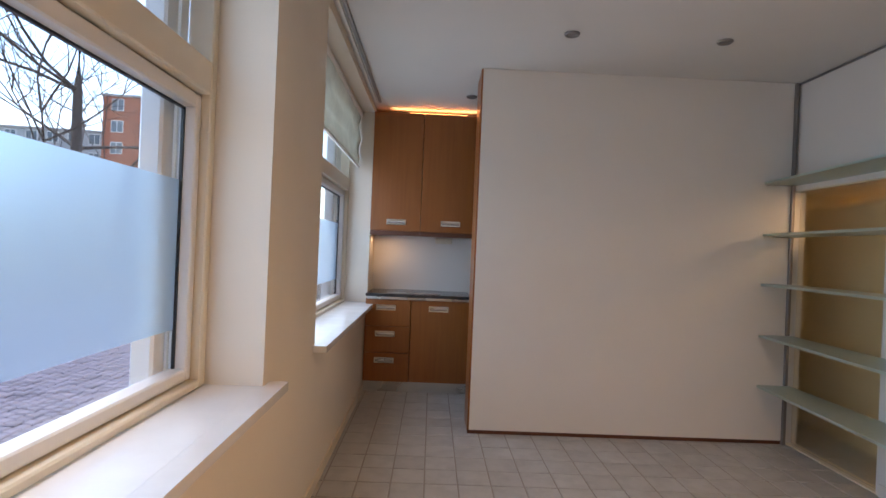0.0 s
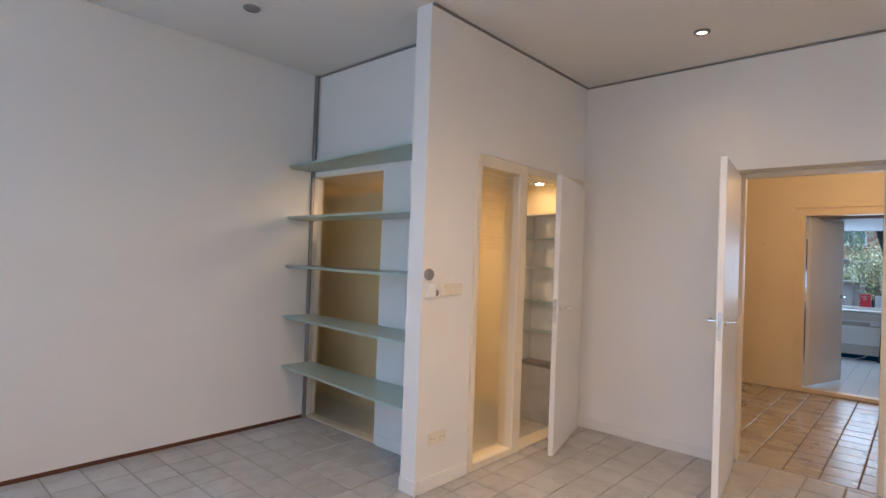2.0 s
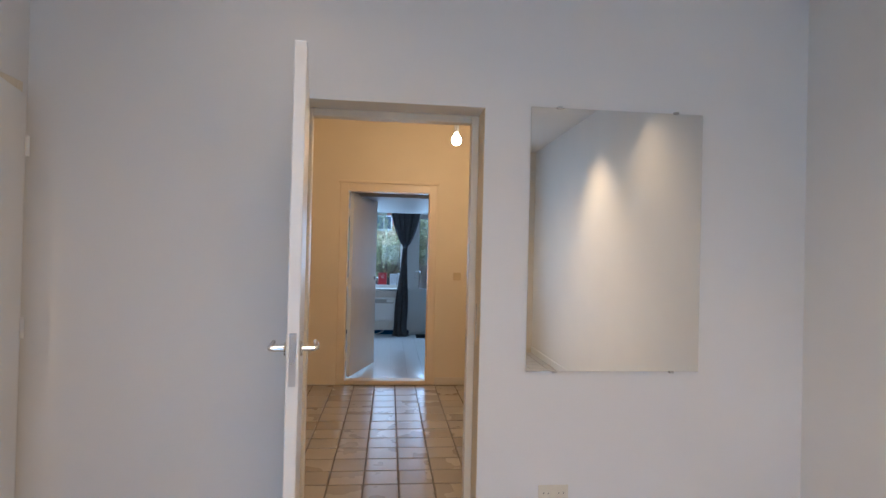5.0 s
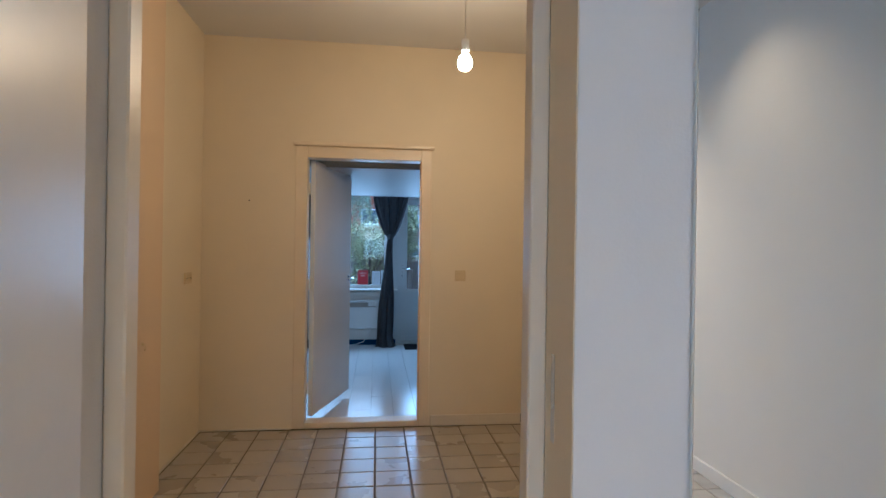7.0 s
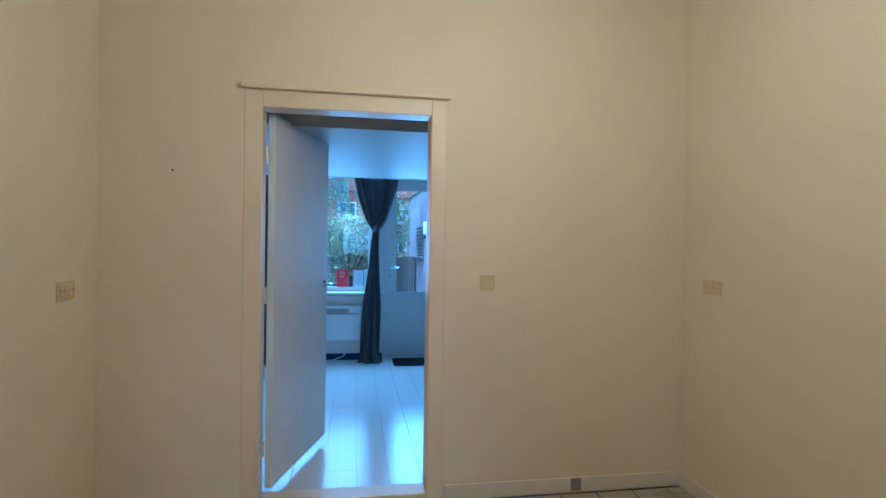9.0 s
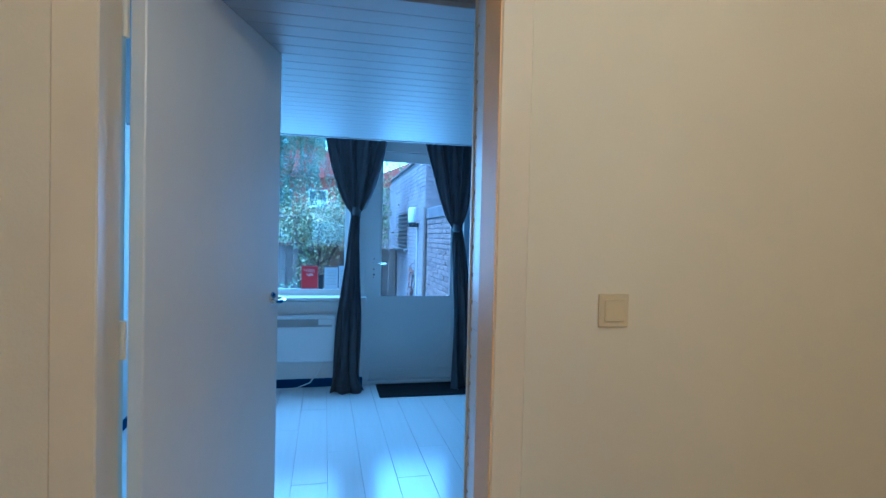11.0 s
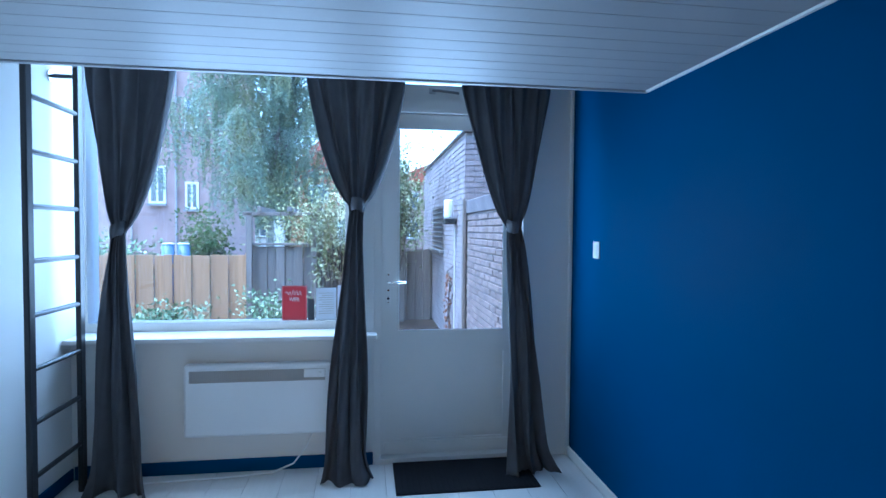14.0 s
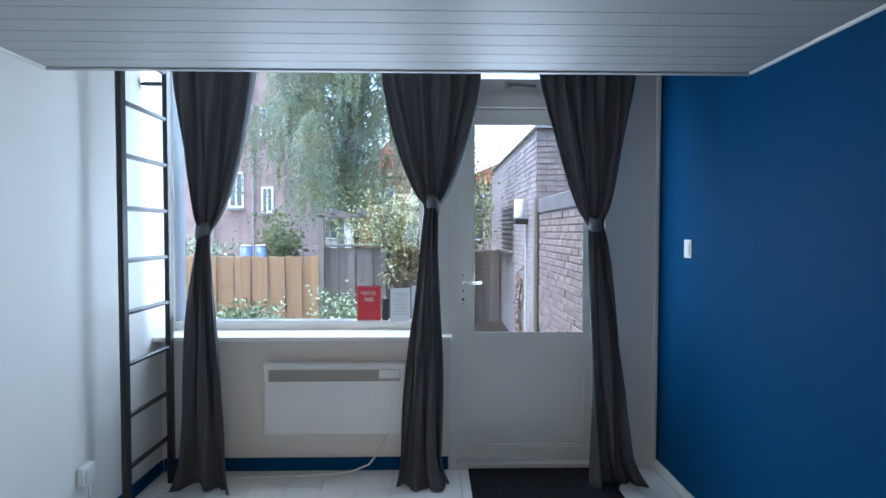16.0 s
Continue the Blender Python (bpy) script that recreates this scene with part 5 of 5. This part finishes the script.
# plants
def leaf_cloud(pts, size, rnd, long=1.0):
    """Many small pointed leaves at the points given."""
    verts, faces = [], []
    for c in pts:
        e = Euler((rnd.uniform(-1.2, 1.2), rnd.uniform(-1.2, 1.2), rnd.uniform(0, 6.28))).to_matrix()
        s = size * rnd.uniform(0.6, 1.35)
        k = len(verts)
        for p in ((-0.5 * long, 0, 0), (0, -0.32, 0.06), (0.5 * long, 0, 0), (0, 0.32, 0.06)):
            verts.append(tuple(Vector(c) + e @ Vector(p) * s))
        faces.append((k, k + 1, k + 2, k + 3))
    me = bpy.data.meshes.new("leaves")
    me.from_pydata(verts, [], faces)
    return me


def leaves_part(name, me, material, parent):
    me.materials.append(material)
    o = new(name, me)
    o.parent = parent
    return o


TWIG = mat("birch_twig", (0.26, 0.24, 0.20), 0.85, var=0.1, bump=0)


def birch(x, y, h, spread, seed):
    r = random.Random(seed)
    t = thing("birch_tree", "weeping birch tree with thin green autumn foliage", "tree", (x, y, GZ))
    bm = bmesh.new()
    trunk = [(0.25 * math.sin(i * 0.55) * i / 9, 0.15 * math.sin(i * 0.8), h * 0.9 * i / 9) for i in range(10)]
    path_tube(bm, trunk, [0.14 * (1 - 0.9 * i / 9.5) for i in range(10)], 10)
    part("trunk", bm, TWIG, t, smooth=True)
    limbs, pts, twigs = bmesh.new(), [], bmesh.new()
    for k in range(34):
        f = 0.20 + 0.78 * k / 34
        i = min(int(f * 9), 8)
        base = Vector(trunk[i]).lerp(Vector(trunk[i + 1]), f * 9 - i)
        a = k * 2.4 + r.uniform(-0.4, 0.4)
        ln = spread * (1.1 - 0.75 * f) * r.uniform(0.75, 1.2)
        d = Vector((math.cos(a), math.sin(a), 0))
        up = r.uniform(0.35, 0.75) * ln
        mids = [base + d * ln * s + Vector((0, 0, up * math.sin(s * 2.2))) for s in (0, 0.25, 0.5, 0.75, 1.0)]
        path_tube(limbs, mids, [0.035 * (1 - 0.7 * f), 0.022, 0.014, 0.009, 0.006], 6)
        for q in range(46):
            s = r.uniform(0.02, 1.0)
            j = min(int(s * 4), 3)
            p = mids[j].lerp(mids[j + 1], s * 4 - j)
            hang = r.uniform(0.7, 2.3) * (1.15 - 0.5 * f)
            side = Vector((r.uniform(-0.3, 0.3), r.uniform(-0.3, 0.3), 0))
            end = p + side - Vector((0, 0, hang))
            if end.z < 1.5 and r.random() < 0.85:
                end.z = 1.5 + r.random() * 0.8
            path_tube(twigs, [p, p.lerp(end, 0.5) + side * 0.3, end], [0.005, 0.004, 0.002], 3)
            m = int(hang * 62)
            for w in range(m):
                c = p.lerp(end, (w + r.random()) / m) + side * 0.3 * math.sin(math.pi * w / m)
                pts.append(c + Vector((r.gauss(0, 0.035), r.gauss(0, 0.035), r.gauss(0, 0.03))))
    o = part("limbs", limbs, TWIG, t, smooth=True)
    o = part("twigs", twigs, TWIG, t)
    o["kind"] = "stuff"
    o = leaves_part("crown", leaf_cloud(pts, 0.068, r, long=1.2), LEAF, t)
    o["kind"] = "stuff"
    return t


birch(23.7, 2.75, 9.5, 4.2, 11)


def shrub(name, label, x, y, z, w, d, h, count, size, material, seed, stems=7):
    r = random.Random(seed)
    t = thing(name, label, "shrub", (x, y, z))
    bm, pts = bmesh.new(), []
    tips = []
    for k in range(stems):
        e = Vector((r.uniform(-d, d) / 2, r.uniform(-w, w) / 2, h * r.uniform(0.55, 1.0)))
        mid = e * 0.5 + Vector((0, 0, h * 0.1))
        path_tube(bm, [(e.x * 0.15, e.y * 0.15, 0.0), mid, e], [0.012, 0.008, 0.004], 5)
        tips += [mid, e, e * 0.8, e.lerp(mid, 0.5)]
    part("stems", bm, BARK, t)
    for k in range(count):
        c = r.choice(tips)
        pts.append(c + Vector((r.gauss(0, d * 0.14), r.gauss(0, w * 0.12), r.gauss(0, h * 0.13))))
    pts = [p for p in pts if p.z > 0.02]
    o = leaves_part("foliage", leaf_cloud(pts, size, r), material, t)
    o["kind"] = "stuff"


VARIEG = mat("variegated_leaf", (0.30, 0.38, 0.21), 0.5, var=0.1, scale=8, bump=0, rnd=0.4, tone=(0.10, 0.17, 0.06))
YELLOWLEAF = mat("yellowing_leaf", (0.33, 0.32, 0.15), 0.6, var=0.1, scale=3, bump=0, rnd=0.45, tone=(0.14, 0.17, 0.05))
shrub("variegated_shrub", "pale variegated shrub before the tan fence", 15.4, 2.95, GZ, 1.3, 0.6, 0.55, 2000, 0.05, VARIEG, 31, 14)
shrub("variegated_shrub", "pale variegated shrub before the grey fence", 14.9, 1.35, GZ, 0.75, 0.5, 0.72, 1500, 0.048, VARIEG, 32, 10)
shrub("climbing_shrub", "yellowing climber growing over the pergola", FX - 0.3, 0.62, 0.75, 2.0, 0.9, 1.15, 6500, 0.045, YELLOWLEAF, 33, 22)
shrub("climbing_shrub", "green climber beside the shed", 16.2, -0.24, 0.7, 0.9, 0.9, 1.9, 4600, 0.05, YELLOWLEAF, 34, 16)
shrub("climbing_shrub", "green overhanging climber at the pergola post", FX - 0.4, 0.75, 0.35, 0.6, 0.5, 0.8, 300, 0.07, YELLOWLEAF, 35, 10)
shrub("garden_shrub", "tall yellow-green shrub behind the pergola", 20.0, 0.9, GZ, 2.6, 1.6, 2.35, 7000, 0.055, YELLOWLEAF, 39, 40)
shrub("garden_shrub", "dark green shrub behind the fence", 19.0, 3.2, GZ, 0.9, 0.8, 1.75, 1900, 0.08, LEAF2, 36, 14)
shrub("garden_shrub", "pale green shrub behind the tan fence", 20.5, 6.0, GZ, 2.2, 1.2, 1.35, 1600, 0.09, VARIEG, 37, 16)
shrub("garden_shrub", "sparse reddish tree top above the shed", 21.0, -1.4, GZ, 2.4, 1.6, 3.4, 2200, 0.09, YELLOWLEAF, 38, 30)


bins = ((18.5, 3.78), (18.55, 3.52))
for x, y in bins:
    wb = thing("rain_barrel", "blue plastic barrel with a pale lid behind the fence", "barrel", (x, y, GZ), group="blue barrels behind the fence")
    part("body", lathe(bmesh.new(), [(0.09, 0), (0.105, 0.1), (0.112, 0.6), (0.105, 1.24), (0.02, 1.242)]), BLUEPLASTIC, wb, smooth=True)
    part("lid", lathe(bmesh.new(), [(0.108, 1.243), (0.112, 1.255), (0.06, 1.265), (0.005, 1.268)]), PLASTIC, wb, "pale lid", smooth=True)

# houses
def house(name, label, x0, x1, y0, y1, h, wallm, wins, face, roof=0.0, gable=False):
    """A house whose windows (centre along the face, sill, width, height) lie in the face towards the viewer."""
    t = thing(name, label, "house")
    part("wall", boxes((x0, x1, y0, y1, GZ, h)), wallm, t)
    if gable:
        ym = (y0 + y1) / 2
        bm = bmesh.new()
        a = [bm.verts.new((xx, yy, zz)) for xx in (x0 - 0.4, x1 + 0.4) for yy, zz in ((y0 - 0.3, h), (ym, h + roof), (y1 + 0.3, h))]
        for f in ((0, 1, 2), (5, 4, 3), (0, 3, 4, 1), (1, 4, 5, 2), (2, 5, 3, 0)):
            bm.faces.new([a[i] for i in f])
        rf = part("roof", bm, ROOFTILE, t, "red tiled gable roof")
        part("chimney", boxes((x0 + 1.0, x0 + 1.6, ym + 0.6, ym + 1.2, h, h + roof + 0.6)), wallm, rf)
    else:
        part("roof", boxes((x0 - 0.15, x1 + 0.15, y0 - 0.15, y1 + 0.15, h + 0.001, h + 0.25)), GREYMETAL, t)
    for c, z, w, hh in wins:
        if face == "x":
            wn_ = part("window", boxes((x0 - 0.05, x0 - 0.001, c - w / 2, c + w / 2, z, z + hh), bevel=0.01), GLOSS, t)
            part("pane", boxes((x0 - 0.056, x0 - 0.0505, c - w / 2 + 0.09, c - 0.04, z + 0.09, z + hh - 0.09)), DARKGLASS, wn_)
            part("pane", boxes((x0 - 0.056, x0 - 0.0505, c + 0.04, c + w / 2 - 0.09, z + 0.09, z + hh - 0.09)), DARKGLASS, wn_)
            part("sill", boxes((x0 - 0.14, x0 - 0.057, c - w / 2 - 0.05, c + w / 2 + 0.05, z - 0.09, z)), GREYMETAL, wn_)
        else:
            wn_ = part("window", boxes((c - w / 2, c + w / 2, y0 - 0.05, y0 - 0.001, z, z + hh), bevel=0.01), GLOSS, t)
            part("pane", boxes((c - w / 2 + 0.09, c - 0.04, y0 - 0.056, y0 - 0.0505, z + 0.09, z + hh - 0.09)), DARKGLASS, wn_)
            part("pane", boxes((c + 0.04, c + w / 2 - 0.09, y0 - 0.056, y0 - 0.0505, z + 0.09, z + hh - 0.09)), DARKGLASS, wn_)
            part("sill", boxes((c - w / 2 - 0.05, c + w / 2 + 0.05, y0 - 0.14, y0 - 0.057, z - 0.09, z)), GREYMETAL, wn_)
    return t


PIPEGREY = mat("grey_downpipe", (0.36, 0.33, 0.32), 0.5, var=0.04)
hs = house("brick_house", "pale brown brick house with white windows", 30.0, 38.0, 6.1, 15.6, 9.5, PINKBRICK, [(8.1, 2.35, 0.62, 1.45), (6.85, 2.15, 0.5, 1.05), (8.1, 5.2, 0.62, 1.45), (6.85, 5.2, 0.5, 1.2), (11.0, 2.0, 1.3, 1.7), (10.5, 5.0, 1.3, 1.7)], "x")
for y in (7.4, 9.0):
    bm = bmesh.new()
    tube(bm, (29.9, y, GZ), (29.9, y, 9.4), 0.045, 8)
    part("downpipe", bm, PIPEGREY, hs)
house("brick_house", "far brick house with a red tiled roof", 45.0, 53.0, -1.2, 5.2, 5.2, REDBRICK, [(1.0, 0.8, 1.4, 1.3), (3.4, 0.8, 1.4, 1.3), (1.0, 3.2, 1.3, 1.2), (3.4, 3.2, 1.3, 1.2)], "x", roof=3.4, gable=True)
house("brick_house", "far pale terraced house", 48.0, 56.0, -14.0, -1.6, 5.0, PINKBRICK, [(-3.0, 0.8, 1.4, 1.3), (-6.0, 0.8, 1.4, 1.3), (-3.0, 3.0, 1.3, 1.2)], "x", roof=2.8, gable=True)

house("brick_house", "far pale rendered house behind the birch", 44.0, 52.0, 5.6, 15.0, 4.6, PLASTER, [(7.0, 0.9, 1.5, 1.3), (9.6, 0.9, 1.5, 1.3), (12.2, 0.9, 1.5, 1.3), (8.4, 3.0, 1.3, 1.1)], "x", roof=2.6, gable=True)

# street side
PALEBLOCK = mat("grey_concrete_facade", (0.42, 0.41, 0.40), 0.85, var=0.06, scale=0.6, fine=10, bump=0.1, spec=0.2)
def apartment_block(name, label, m, w, h, wallm, cols, floors):
    t = thing(name, label, "building")
    t.matrix_basis = m
    part("wall", boxes((0, w, 0, 8, 0, h)), wallm, t)
    part("roof", boxes((-0.2, w + 0.2, -0.2, 8.2, h, h + 0.3)), GREYMETAL, t)
    for f in range(floors):
        for c in range(cols):
            x, z = w * (c + 0.5) / cols, 1.0 + f * (h / floors)
            wn_ = part("window", boxes((x - 0.8, x + 0.8, -0.06, -0.002, z, z + 1.6), bevel=0.01), GLOSS, t)
            part("pane", boxes((x - 0.72, x - 0.04, -0.07, -0.061, z + 0.08, z + 1.52)), DARKGLASS, wn_)
            part("pane", boxes((x + 0.04, x + 0.72, -0.07, -0.061, z + 0.08, z + 1.52)), DARKGLASS, wn_)


apartment_block("apartment_building", "red brick apartment building with grey windows", pose(-45.5, 73.0, GZ, 0, 0, 4), 11.5, 20.5, REDBRICK, 3, 7)
apartment_block("apartment_building", "pale concrete apartment building", pose(-82.0, 78.0, GZ, 0, 0, 6), 32.0, 17.0, PALEBLOCK, 11, 6)
apartment_block("apartment_building", "long brick apartment building along the street", pose(-34.0, -30.0, GZ, 0, 0, 90), 30.0, 9.0, PINKBRICK, 10, 3)


def bare_tree(x, y, h, seed):
    r = random.Random(seed)
    t = thing("street_tree", "bare winter street tree with spreading branches", "tree", (x, y, GZ))
    bm = bmesh.new()
    pts = [(0.06 * math.sin(i), 0.05 * math.cos(i * 1.3) - 0.05, h * 0.75 * i / 6) for i in range(7)]
    path_tube(bm, pts, [0.14 * (1 - 0.11 * i) for i in range(7)], 9)
    part("trunk", bm, BARK, t, smooth=True)
    br = bmesh.new()

    def grow(p, d, ln, rad, depth):
        q = [p]
        for i in range(4):
            d = (d + Vector((r.uniform(-0.25, 0.25), r.uniform(-0.25, 0.25), r.uniform(-0.08, 0.16)))).normalized()
            q.append(q[-1] + d * ln / 4)
        path_tube(br, q, [rad * (1 - 0.16 * i) for i in range(5)], 5)
        if depth:
            for i in (1, 2, 3, 4):
                for _ in range(2 if i > 2 else 1):
                    nd = (d + Vector((r.uniform(-1, 1), r.uniform(-1, 1), r.uniform(-0.2, 0.6)))).normalized()
                    grow(q[i], nd, ln * 0.58, rad * 0.5, depth - 1)

    for k in range(13):
        a = k * 2.4
        base = Vector(pts[2 + k % 5])
        grow(base, Vector((math.cos(a), math.sin(a), 0.35)).normalized(), h * 0.36, 0.034, 3 if k % 2 else 2)
    part("branches", br, BARK, t)


bare_tree(-6.75, 9.6, 8.5, 6)
# cobbles of the street before the window
rc = random.Random(9)
verts, faces = [], []
for i in range(70):
    for j in range(120):
        x, y = XO - 0.4 - 0.115 * i, -1.0 + 0.115 * j + 0.057 * (i % 2)
        z = GZ - 0.018 + rc.uniform(-0.006, 0.006)
        k = len(verts)
        for zz, s in ((z - 0.03, 0.052), (z, 0.052), (z + 0.012, 0.036)):
            verts += [(x + sx * s, y + sy * s, zz) for sx, sy in ((-1, -1), (1, -1), (1, 1), (-1, 1))]
        for q in (0, 4):
            for e in range(4):
                faces.append((k + q + e, k + q + (e + 1) % 4, k + q + 4 + (e + 1) % 4, k + q + 4 + e))
        faces.append((k + 8, k + 9, k + 10, k + 11))
me = bpy.data.meshes.new("cobbles")
me.from_pydata(verts, [], faces)
me.materials.append(COBBLE)
tagged(new("street_cobbles", me), "brown-grey cobbled street paving", "paving", kind="stuff")
